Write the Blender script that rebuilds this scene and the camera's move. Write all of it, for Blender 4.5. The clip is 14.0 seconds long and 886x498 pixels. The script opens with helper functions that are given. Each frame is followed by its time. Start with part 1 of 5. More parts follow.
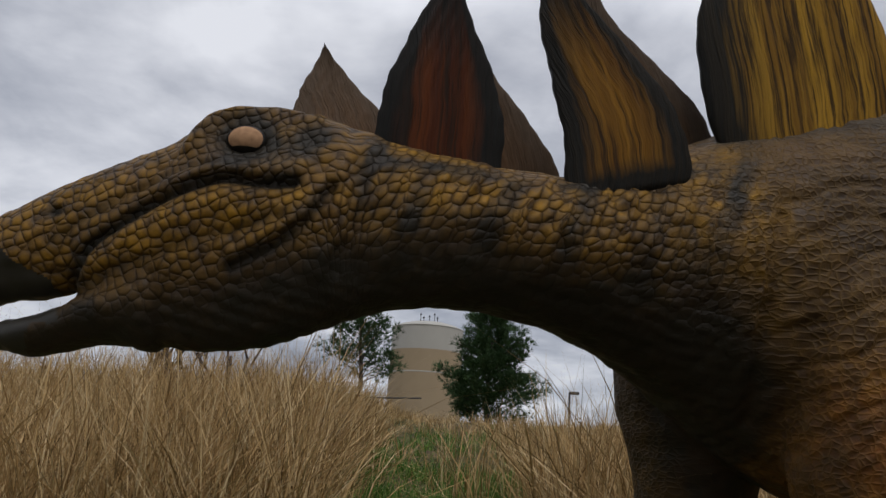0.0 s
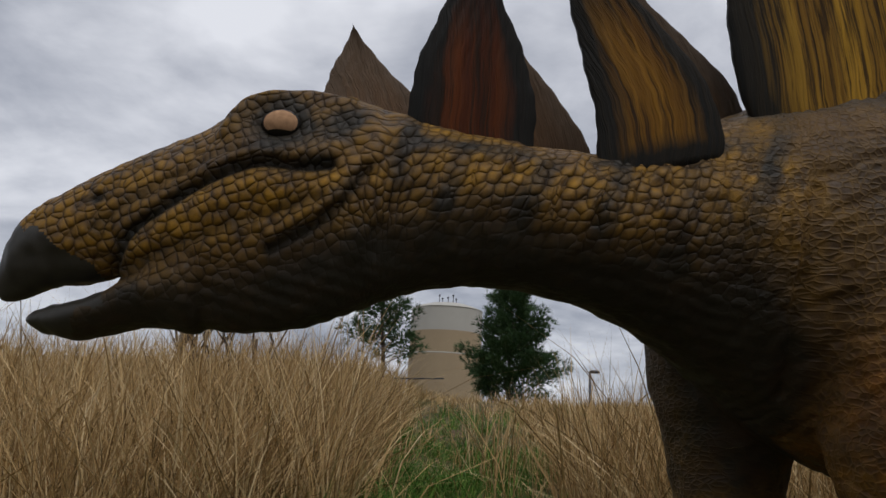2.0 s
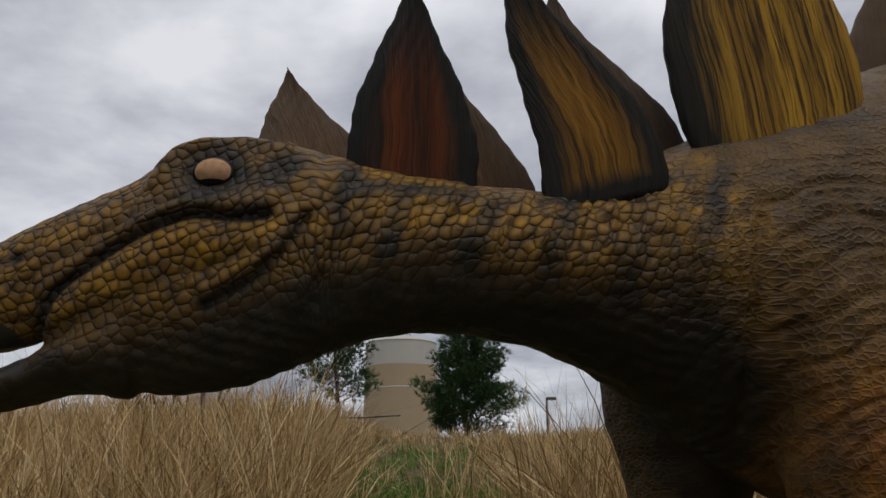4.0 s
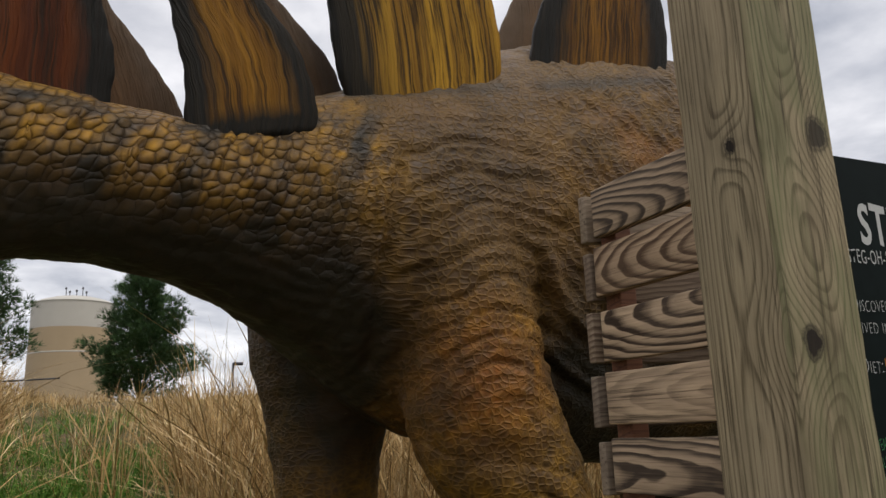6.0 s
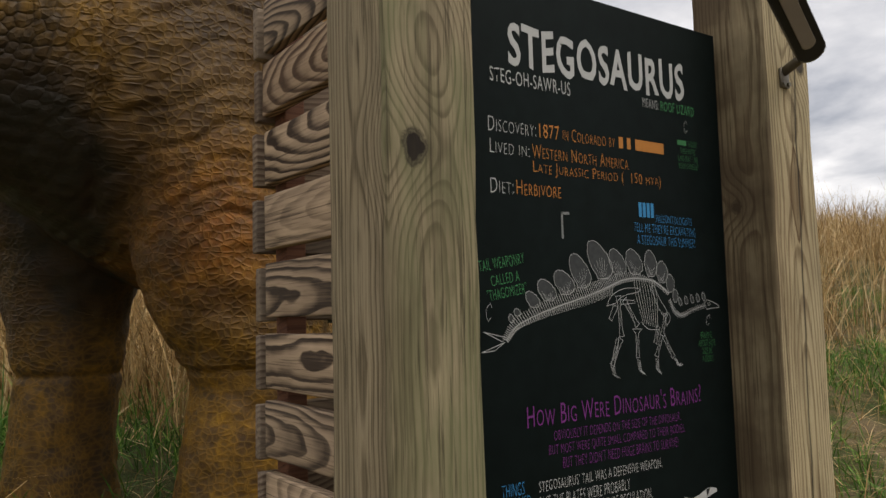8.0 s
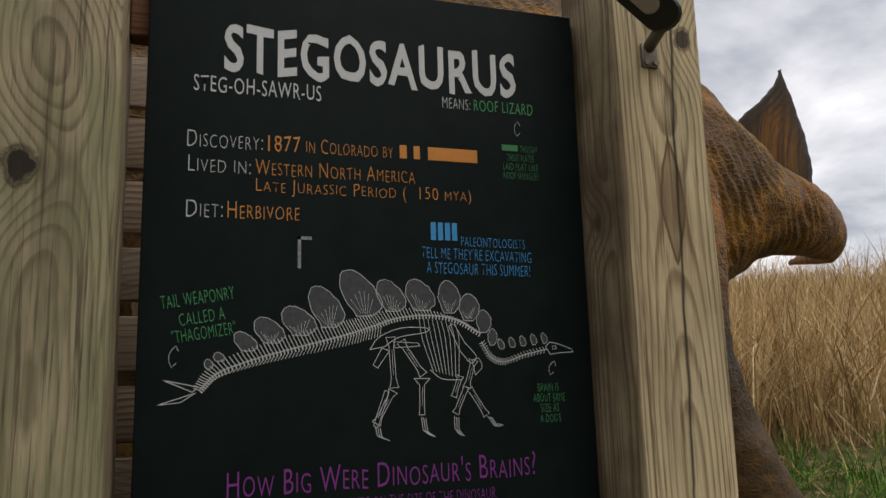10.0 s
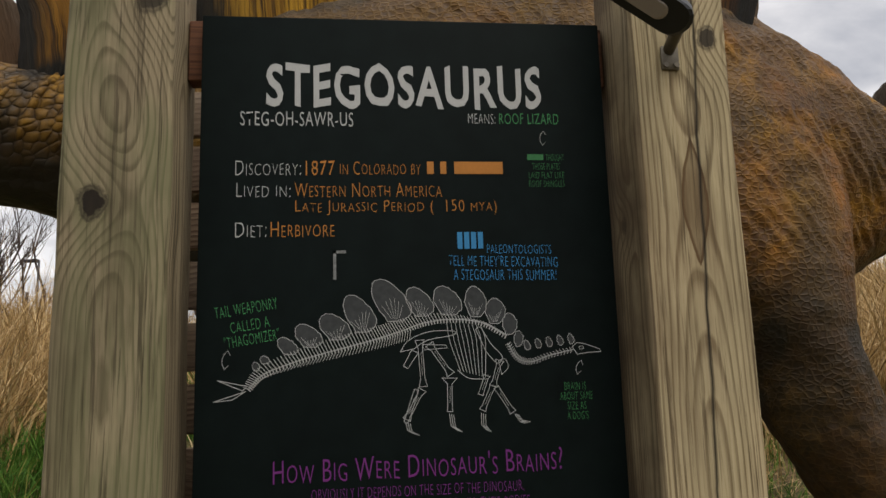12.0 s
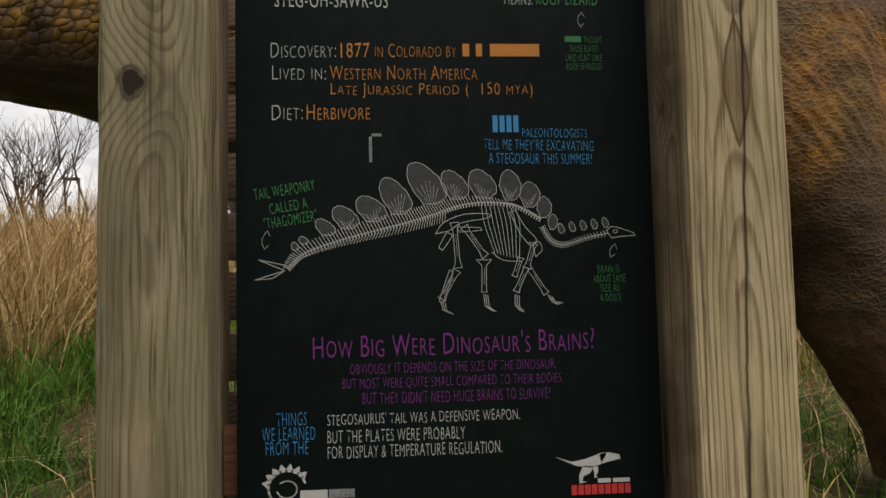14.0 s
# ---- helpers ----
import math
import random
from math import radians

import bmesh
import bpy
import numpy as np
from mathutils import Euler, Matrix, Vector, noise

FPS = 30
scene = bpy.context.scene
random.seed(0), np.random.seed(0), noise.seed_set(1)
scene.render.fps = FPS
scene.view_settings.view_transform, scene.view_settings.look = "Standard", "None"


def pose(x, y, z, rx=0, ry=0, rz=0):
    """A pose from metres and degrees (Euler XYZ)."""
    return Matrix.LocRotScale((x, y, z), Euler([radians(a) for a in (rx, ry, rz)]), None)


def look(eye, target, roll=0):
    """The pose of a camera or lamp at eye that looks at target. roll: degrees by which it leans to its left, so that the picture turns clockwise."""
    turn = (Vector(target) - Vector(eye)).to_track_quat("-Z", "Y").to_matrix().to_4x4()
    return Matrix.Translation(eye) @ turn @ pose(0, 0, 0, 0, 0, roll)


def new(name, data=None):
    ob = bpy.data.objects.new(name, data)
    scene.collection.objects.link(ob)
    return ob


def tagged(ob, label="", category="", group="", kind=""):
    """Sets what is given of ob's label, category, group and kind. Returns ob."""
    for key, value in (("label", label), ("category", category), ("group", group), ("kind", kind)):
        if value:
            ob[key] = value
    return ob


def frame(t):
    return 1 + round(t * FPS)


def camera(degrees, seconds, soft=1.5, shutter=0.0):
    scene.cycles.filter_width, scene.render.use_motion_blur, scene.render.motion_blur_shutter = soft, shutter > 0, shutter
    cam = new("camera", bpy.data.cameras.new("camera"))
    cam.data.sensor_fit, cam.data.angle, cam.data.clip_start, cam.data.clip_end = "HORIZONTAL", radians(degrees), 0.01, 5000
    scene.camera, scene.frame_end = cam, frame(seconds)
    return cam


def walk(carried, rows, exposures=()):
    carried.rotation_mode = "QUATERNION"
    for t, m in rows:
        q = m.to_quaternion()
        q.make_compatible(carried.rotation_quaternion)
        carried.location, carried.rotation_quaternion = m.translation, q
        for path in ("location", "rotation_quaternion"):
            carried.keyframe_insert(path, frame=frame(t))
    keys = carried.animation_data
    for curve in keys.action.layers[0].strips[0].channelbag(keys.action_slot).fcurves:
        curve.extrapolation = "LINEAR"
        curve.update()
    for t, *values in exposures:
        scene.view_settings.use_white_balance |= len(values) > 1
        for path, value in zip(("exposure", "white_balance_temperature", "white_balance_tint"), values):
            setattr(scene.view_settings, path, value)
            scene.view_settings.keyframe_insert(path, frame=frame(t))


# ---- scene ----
cam = camera(59.3, 14.0)
PATH = [
    (0, (-1.428, -0.837, 1.403), (-1.422, 1.096, 1.915), 3.6),
    (0.5, (-1.433, -0.866, 1.402), (-1.435, 1.087, 1.836), 2.6),
    (1, (-1.416, -0.864, 1.391), (-1.416, 1.089, 1.822), 3.0),
    (1.5, (-1.463, -0.856, 1.371), (-1.475, 1.091, 1.828), 3.1),
    (2, (-1.476, -0.854, 1.39), (-1.512, 1.091, 1.853), 2.9),
    (2.2, (-1.483, -0.786, 1.384), (-1.561, 1.145, 1.899), 2.8),
    (4.3, (-1.449, -0.792, 1.447), (-1.289, 1.126, 1.99), -1.7),
    (4.5, (-1.427, -0.783, 1.445), (-1.184, 1.127, 1.986), -2.0),
    (5, (-1.366, -0.786, 1.428), (-0.839, 1.064, 1.976), -2.9),
    (5.5, (-1.328, -0.789, 1.406), (-0.62, 1.005, 1.937), -2.4),
    (6, (-1.298, -0.792, 1.358), (-0.471, 0.973, 1.804), -2.3),
    (6.5, (-1.262, -0.779, 1.316), (-0.382, 0.987, 1.641), -2.8),
    (7, (-1.23, -0.782, 1.287), (-0.312, 0.982, 1.505), -1.9),
    (7.5, (-1.129, -0.818, 1.264), (-0.114, 0.895, 1.451), -2.2),
    (8, (-0.963, -0.871, 1.237), (0.196, 0.751, 1.402), -1.5),
    (8.5, (-0.782, -0.903, 1.197), (0.382, 0.713, 1.379), -1.1),
    (8.7, (-0.704, -0.916, 1.18), (0.502, 0.664, 1.402), -1.9),
    (10.8, (-0.125, -1.055, 1.226), (0.159, 0.885, 1.62), -2.7),
    (11, (-0.118, -1.068, 1.237), (0.159, 0.872, 1.637), -3.2),
    (11.5, (-0.099, -1.1, 1.221), (0.212, 0.841, 1.592), -2.9),
    (12, (-0.092, -1.122, 1.197), (0.149, 0.834, 1.535), -1.8),
    (12.5, (-0.092, -1.131, 1.186), (0.106, 0.836, 1.486), -1.4),
    (13, (-0.091, -1.134, 1.17), (0.038, 0.842, 1.45), -1.3),
    (13.5, (-0.095, -1.127, 1.155), (0.045, 0.856, 1.378), -1.7),
    (14, (-0.096, -1.124, 1.143), (0.057, 0.865, 1.279), -1.3),
]
EXPOSURES = [(0, -0.62, 6300, 10), (2.2, -0.62, 6300, 10), (4.3, -0.66, 6400, 10), (4.6, -0.60, 6400, 10), (5.2, -0.28, 6550, 10), (6, 0.04, 6700, 10),
             (7, 0.15, 7050, 10), (7.8, 0.10, 7050, 10), (8.7, 0.05, 6750, 10), (10.8, 0.02, 6800, 10), (12.5, 0.04, 7050, 10), (14, 0.03, 7150, 10)]
walk(cam, [(t, look(eye, target, roll)) for t, eye, target, roll in PATH], EXPOSURES)

# ---------------------------------------------------------------- world and sun
SUN_ELEVATION, SUN_TURN = 60.0, 150.0
world = bpy.data.worlds.new("overcast_sky")
scene.world = world
world.use_nodes = True
wn, wl = world.node_tree.nodes, world.node_tree.links
wn.clear()


def wnode(kind, **values):
    n = wn.new(kind)
    for key, value in values.items():
        n.inputs[key].default_value = value
    return n


sky = wn.new("ShaderNodeTexSky")
sky.sky_type, sky.sun_disc = "NISHITA", False
sky.sun_elevation, sky.sun_rotation = radians(SUN_ELEVATION), radians(SUN_TURN)
sky_gain = wn.new("ShaderNodeMix")
sky_gain.data_type, sky_gain.blend_type = "RGBA", "MULTIPLY"
sky_gain.inputs["Factor"].default_value = 1.0
sky_gain.inputs["B"].default_value = (0.09, 0.09, 0.09, 1)
wl.new(sky.outputs["Color"], sky_gain.inputs["A"])
coord = wn.new("ShaderNodeTexCoord")
# cloud layer: the direction is projected onto a flat ceiling of cloud
sep = wn.new("ShaderNodeSeparateXYZ")
wl.new(coord.outputs["Generated"], sep.inputs[0])
lift = wn.new("ShaderNodeMath")
lift.operation = "ADD"
lift.inputs[1].default_value = 0.22
wl.new(sep.outputs["Z"], lift.inputs[0])
lift_clamp = wn.new("ShaderNodeMath")
lift_clamp.operation = "MAXIMUM"
lift_clamp.inputs[1].default_value = 0.08
wl.new(lift.outputs[0], lift_clamp.inputs[0])
flat = wn.new("ShaderNodeVectorMath")
flat.operation = "DIVIDE"
spread = wn.new("ShaderNodeCombineXYZ")
for socket in ("X", "Y", "Z"):
    wl.new(lift_clamp.outputs[0], spread.inputs[socket])
wl.new(coord.outputs["Generated"], flat.inputs[0])
wl.new(spread.outputs[0], flat.inputs[1])
big = wnode("ShaderNodeTexNoise", Scale=1.5, Detail=7.0, Roughness=0.55, Distortion=0.3)
small = wnode("ShaderNodeTexNoise", Scale=4.2, Detail=6.0, Roughness=0.5, Distortion=0.2)
wl.new(flat.outputs[0], big.inputs["Vector"])
wl.new(flat.outputs[0], small.inputs["Vector"])
both = wn.new("ShaderNodeMix")
both.inputs["Factor"].default_value = 0.33
wl.new(big.outputs["Fac"], both.inputs["A"])
wl.new(small.outputs["Fac"], both.inputs["B"])
tones = wn.new("ShaderNodeValToRGB")
tones.color_ramp.elements[0].position, tones.color_ramp.elements[0].color = 0.36, (0.27, 0.29, 0.345, 1)
tones.color_ramp.elements[1].position, tones.color_ramp.elements[1].color = 0.65, (0.84, 0.84, 0.87, 1)
mid = tones.color_ramp.elements.new(0.5)
mid.color = (0.53, 0.54, 0.585, 1)
wl.new(both.outputs["Result"], tones.inputs["Fac"])
cover = wn.new("ShaderNodeMix")
cover.data_type = "RGBA"
cover.inputs["Factor"].default_value = 0.92
wl.new(sky_gain.outputs["Result"], cover.inputs["A"])
wl.new(tones.outputs["Color"], cover.inputs["B"])
# an overcast sky grows brighter towards the zenith
dome = wn.new("ShaderNodeValToRGB")
dome.color_ramp.elements[0].position, dome.color_ramp.elements[0].color = 0.50, (0.465, 0.465, 0.465, 1)
dome.color_ramp.elements[1].position, dome.color_ramp.elements[1].color = 1.0, (1.0, 1.0, 1.0, 1)
wl.new(sep.outputs["Z"], dome.inputs["Fac"])
background = wn.new("ShaderNodeBackground")
strength = wn.new("ShaderNodeMath")
strength.operation = "MULTIPLY"
strength.inputs[1].default_value = 3.2
wl.new(dome.outputs["Color"], strength.inputs[0])
wl.new(strength.outputs[0], background.inputs["Strength"])
wl.new(cover.outputs["Result"], background.inputs["Color"])
wl.new(background.outputs[0], wn.new("ShaderNodeOutputWorld").inputs[0])

sun = new("sun", bpy.data.lights.new("sun", "SUN"))
sun.data.energy, sun.data.angle, sun.data.color = 1.3, radians(30), (1.0, 0.96, 0.9)
ray = Vector((math.sin(radians(SUN_TURN)) * math.cos(radians(SUN_ELEVATION)), math.cos(radians(SUN_TURN)) * math.cos(radians(SUN_ELEVATION)), math.sin(radians(SUN_ELEVATION))))
sun.matrix_world = look(ray * 50, (0, 0, 0))

# ---------------------------------------------------------------- materials
class Nodes:
    """A short hand for node materials."""

    def __init__(self, name, roughness=0.8, metallic=0.0, specular=0.3):
        self.mat = bpy.data.materials.new(name)
        self.mat.use_nodes = True
        self.tree = self.mat.node_tree
        self.bsdf = self.tree.nodes["Principled BSDF"]
        self.bsdf.inputs["Roughness"].default_value = roughness
        self.bsdf.inputs["Metallic"].default_value = metallic
        self.bsdf.inputs["Specular IOR Level"].default_value = specular

    def link(self, a, b):
        self.tree.links.new(a, b)

    def put(self, socket, value):
        if isinstance(value, bpy.types.NodeSocket):
            self.link(value, socket)
        else:
            socket.default_value = value

    def coords(self, scale=(1, 1, 1), kind="Object"):
        c = self.tree.nodes.new("ShaderNodeTexCoord")
        m = self.tree.nodes.new("ShaderNodeMapping")
        m.inputs["Scale"].default_value = scale
        self.link(c.outputs[kind], m.inputs["Vector"])
        return m.outputs[0]

    def noise(self, vector, scale, detail=4.0, rough=0.55, distort=0.0, colour=False):
        n = self.tree.nodes.new("ShaderNodeTexNoise")
        self.put(n.inputs["Vector"], vector)
        n.inputs["Scale"].default_value, n.inputs["Detail"].default_value = scale, detail
        n.inputs["Roughness"].default_value, n.inputs["Distortion"].default_value = rough, distort
        return n.outputs["Color" if colour else "Fac"]

    def voronoi(self, vector, scale, feature="F1", random_=1.0):
        n = self.tree.nodes.new("ShaderNodeTexVoronoi")
        n.feature = feature
        self.put(n.inputs["Vector"], vector)
        n.inputs["Scale"].default_value, n.inputs["Randomness"].default_value = scale, random_
        return n.outputs["Distance"]

    def math(self, op, a, b=0.0, c=0.0):
        n = self.tree.nodes.new("ShaderNodeMath")
        n.operation = op
        for k, v in enumerate((a, b, c)):
            self.put(n.inputs[k], v)
        return n.outputs[0]

    def vec(self, op, a, b=(0, 0, 0)):
        n = self.tree.nodes.new("ShaderNodeVectorMath")
        n.operation = op
        self.put(n.inputs[0], a)
        self.put(n.inputs[1], b)
        return n.outputs["Value" if op in ("LENGTH", "DISTANCE") else "Vector"]

    def split(self, v):
        n = self.tree.nodes.new("ShaderNodeSeparateXYZ")
        self.link(v, n.inputs[0])
        return n.outputs

    def join(self, x, y, z):
        n = self.tree.nodes.new("ShaderNodeCombineXYZ")
        for k, v in enumerate((x, y, z)):
            self.put(n.inputs[k], v)
        return n.outputs[0]

    def ramp(self, fac, *stops):
        n = self.tree.nodes.new("ShaderNodeValToRGB")
        el = n.color_ramp.elements
        while len(el) < len(stops):
            el.new(0.5)
        for e, (p, c) in zip(el, stops):
            e.position = p
            e.color = (*c, 1) if isinstance(c, tuple) else (c, c, c, 1)
        self.put(n.inputs[0], fac)
        return n.outputs[0]

    def mix(self, fac, a, b, blend="MIX"):
        n = self.tree.nodes.new("ShaderNodeMix")
        n.data_type, n.blend_type = "RGBA", blend
        self.put(n.inputs["Factor"], fac)
        self.put(n.inputs["A"], (*a, 1) if isinstance(a, tuple) else a)
        self.put(n.inputs["B"], (*b, 1) if isinstance(b, tuple) else b)
        return n.outputs["Result"]

    def attr(self, name):
        n = self.tree.nodes.new("ShaderNodeAttribute")
        n.attribute_name = name
        return n.outputs["Fac"]

    def object_random(self):
        return self.tree.nodes.new("ShaderNodeObjectInfo").outputs["Random"]

    def bump(self, height, strength=0.5, distance=0.01, under=None):
        n = self.tree.nodes.new("ShaderNodeBump")
        n.inputs["Strength"].default_value, n.inputs["Distance"].default_value = strength, distance
        self.link(height, n.inputs["Height"])
        if under is not None:
            self.link(under, n.inputs["Normal"])
        return n.outputs[0]

    def done(self, colour, normal=None, rough=None):
        self.put(self.bsdf.inputs["Base Color"], (*colour, 1) if isinstance(colour, tuple) else colour)
        if normal is not None:
            self.link(normal, self.bsdf.inputs["Normal"])
        if rough is not None:
            self.put(self.bsdf.inputs["Roughness"], rough)
        return self.mat


def plain(name, colour, roughness=0.6, metallic=0.0, vary=0.12, scale=40, specular=0.3):
    """One paint or plastic, with faint wear at two scales."""
    n = Nodes(name, roughness, metallic, specular)
    v = n.coords()
    f = n.math("ADD", n.math("MULTIPLY", n.noise(v, scale, 5), 0.6), n.math("MULTIPLY", n.noise(v, scale / 8, 3), 0.4))
    lo, hi = tuple(c * (1 - vary) for c in colour), tuple(min(1, c * (1 + vary)) for c in colour)
    return n.done(n.ramp(f, (0.3, lo), (0.7, hi)), n.bump(f, 0.15, 0.002))


def skin_material():
    n = Nodes("painted_rubber_skin", 0.6, 0.0, 0.2)
    v = n.coords()
    wob = n.tree.nodes.new("ShaderNodeMix")
    wob.data_type, wob.blend_type = "RGBA", "LINEAR_LIGHT"
    wob.inputs["Factor"].default_value = 0.010
    n.link(n.join(n.attr("row"), n.attr("depth"), n.attr("rise")), wob.inputs["A"])
    n.link(n.noise(v, 14, 2, colour=True), wob.inputs["B"])
    wv = wob.outputs["Result"]
    # large domed scales in rows on head and neck, small pebbles on body and legs
    soft = n.tree.nodes.new("ShaderNodeTexVoronoi")
    soft.feature = "SMOOTH_F1"
    n.link(wv, soft.inputs["Vector"])
    soft.inputs["Scale"].default_value, soft.inputs["Randomness"].default_value, soft.inputs["Smoothness"].default_value = 31, 0.6, 0.12
    edge_large = n.voronoi(wv, 31, "DISTANCE_TO_EDGE", 0.6)
    groove = n.math("SUBTRACT", 1.0, n.math("MINIMUM", n.math("MULTIPLY", edge_large, 4.5), 1.0))
    swell = n.math("SUBTRACT", 1.0, n.math("MULTIPLY", n.math("POWER", soft.outputs["Distance"], 2.0), 1.6))
    dome_large = n.math("SUBTRACT", swell, n.math("MULTIPLY", n.math("POWER", groove, 2.0), 0.35))
    flatter = n.vec("MULTIPLY", wv, (1.0, 1.0, 1.35))
    edge_fine = n.voronoi(flatter, 38, "DISTANCE_TO_EDGE", 0.75)
    net = n.math("POWER", n.math("SUBTRACT", 1.0, n.math("MINIMUM", n.math("MULTIPLY", edge_fine, 3.6), 1.0)), 1.6)
    fine = n.math("ADD", n.math("MULTIPLY", net, 0.75), n.math("MULTIPLY", n.math("SUBTRACT", 1.0, net), n.math("MULTIPLY", n.noise(v, 70, 3), 0.35)))
    scaly = n.attr("scaly")
    smooth = n.math("SUBTRACT", 1.0, scaly)
    scales = n.math("ADD", n.math("MULTIPLY", dome_large, scaly), n.math("MULTIPLY", fine, n.math("MULTIPLY", smooth, 0.95)))
    tone_cells = n.math("ADD", n.math("MULTIPLY", dome_large, scaly), n.math("MULTIPLY", n.math("ADD", 0.1, n.math("MULTIPLY", net, 0.6)), smooth))
    # each scale took the paint a little differently
    piece = n.tree.nodes.new("ShaderNodeTexVoronoi")
    n.link(wv, piece.inputs["Vector"])
    piece.inputs["Scale"].default_value, piece.inputs["Randomness"].default_value = 31, 0.6
    own = n.split(piece.outputs["Color"])[0]
    grit = n.noise(v, 180, 3, 0.6)
    blot = n.noise(v, 4.5, 5, 0.6, 0.4)
    blot_small = n.noise(v, 19, 5, 0.65)
    brown = n.mix(n.ramp(blot, (0.35, 0.0), (0.65, 1.0)), (0.042, 0.024, 0.010), (0.105, 0.057, 0.020))
    ochre_amount = n.math("MULTIPLY", n.attr("ochre"), n.ramp(n.math("ADD", n.math("MULTIPLY", blot_small, 0.55), n.math("ADD", n.math("MULTIPLY", tone_cells, 0.09), n.math("MULTIPLY", n.math("MULTIPLY", own, scaly), 0.05))), (0.25, 0.06), (0.50, 1.0)))
    colour = n.mix(ochre_amount, brown, (0.38, 0.190, 0.011))
    colour = n.mix(n.math("MULTIPLY", n.attr("rust"), n.ramp(blot_small, (0.3, 0.2), (0.65, 0.9))), colour, (0.34, 0.105, 0.014))
    # dark stripes and markings, plus the shade painted onto the undersides
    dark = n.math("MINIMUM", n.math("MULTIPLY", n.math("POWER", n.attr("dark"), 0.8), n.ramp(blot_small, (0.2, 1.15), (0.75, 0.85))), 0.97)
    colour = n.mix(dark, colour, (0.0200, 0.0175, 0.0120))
    colour = n.mix(n.math("MULTIPLY", n.attr("dust"), n.ramp(blot_small, (0.3, 0.5), (0.7, 1.0))), colour, (0.13, 0.095, 0.062))
    umber = n.ramp(n.noise(v, 6.5, 4, 0.62, 0.5), (0.46, 0.0), (0.66, 0.48))
    colour = n.mix(n.math("MULTIPLY", n.math("MULTIPLY", umber, 1.25), n.math("SUBTRACT", 1.0, n.math("MULTIPLY", scaly, 0.5))), colour, (0.040, 0.021, 0.010))
    # darker tone in the joints between the scales
    joint_tone = n.math("ADD", n.math("MULTIPLY", n.math("MULTIPLY", n.math("POWER", groove, 1.5), scaly), 0.30), 0.0)
    colour = n.mix(joint_tone, colour, (0.020, 0.013, 0.008))
    rubbed = n.math("MULTIPLY", n.math("MULTIPLY", net, smooth), n.math("MULTIPLY", n.math("SUBTRACT", 1.0, n.math("MULTIPLY", n.attr("dark"), 0.85)), 0.15))
    colour = n.mix(rubbed, colour, (0.33, 0.19, 0.035))
    h = n.math("ADD", n.math("MULTIPLY", scales, n.attr("relief")), n.math("MULTIPLY", grit, 0.07))
    return n.done(colour, n.bump(h, 1.0, 0.0130), n.ramp(blot_small, (0.3, 0.46), (0.7, 0.66)))


def plate_material():
    """Back plates: ribbed upwards, dark at the rims, orange to ochre in the middle."""
    n = Nodes("painted_plate", 0.55, 0.0, 0.09)
    u, w = n.attr("across"), n.attr("upward")
    v = n.coords()
    wobble = n.math("MULTIPLY", n.noise(v, 3, 2), 0.02)
    line = n.join(n.math("ADD", u, wobble), n.math("MULTIPLY", w, 0.026), n.attr("seed"))
    ribs = n.noise(line, 78, 4, 0.7)
    streak = n.noise(line, 15, 4, 0.62)
    rim = n.attr("rim")
    body = n.mix(n.ramp(streak, (0.36, 0.0), (0.62, 1.0)), n.mix(n.attr("gold"), (0.045, 0.012, 0.005), (0.135, 0.064, 0.010)), n.mix(n.attr("gold"), (0.13, 0.033, 0.006), (0.42, 0.225, 0.022)))
    body = n.mix(n.ramp(ribs, (0.40, 0.9), (0.53, 0.0)), body, (0.022, 0.012, 0.006))
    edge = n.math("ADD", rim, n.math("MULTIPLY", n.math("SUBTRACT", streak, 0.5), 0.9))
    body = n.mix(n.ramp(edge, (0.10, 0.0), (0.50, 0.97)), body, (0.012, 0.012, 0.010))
    tan = n.mix(n.ramp(n.noise(v, 8, 4), (0.3, 0.0), (0.7, 1.0)), (0.10, 0.062, 0.034), (0.155, 0.105, 0.068))
    body = n.mix(n.attr("tan"), body, tan)
    return n.done(body, n.bump(n.math("ADD", ribs, n.math("MULTIPLY", streak, 0.6)), 1.0, 0.013))


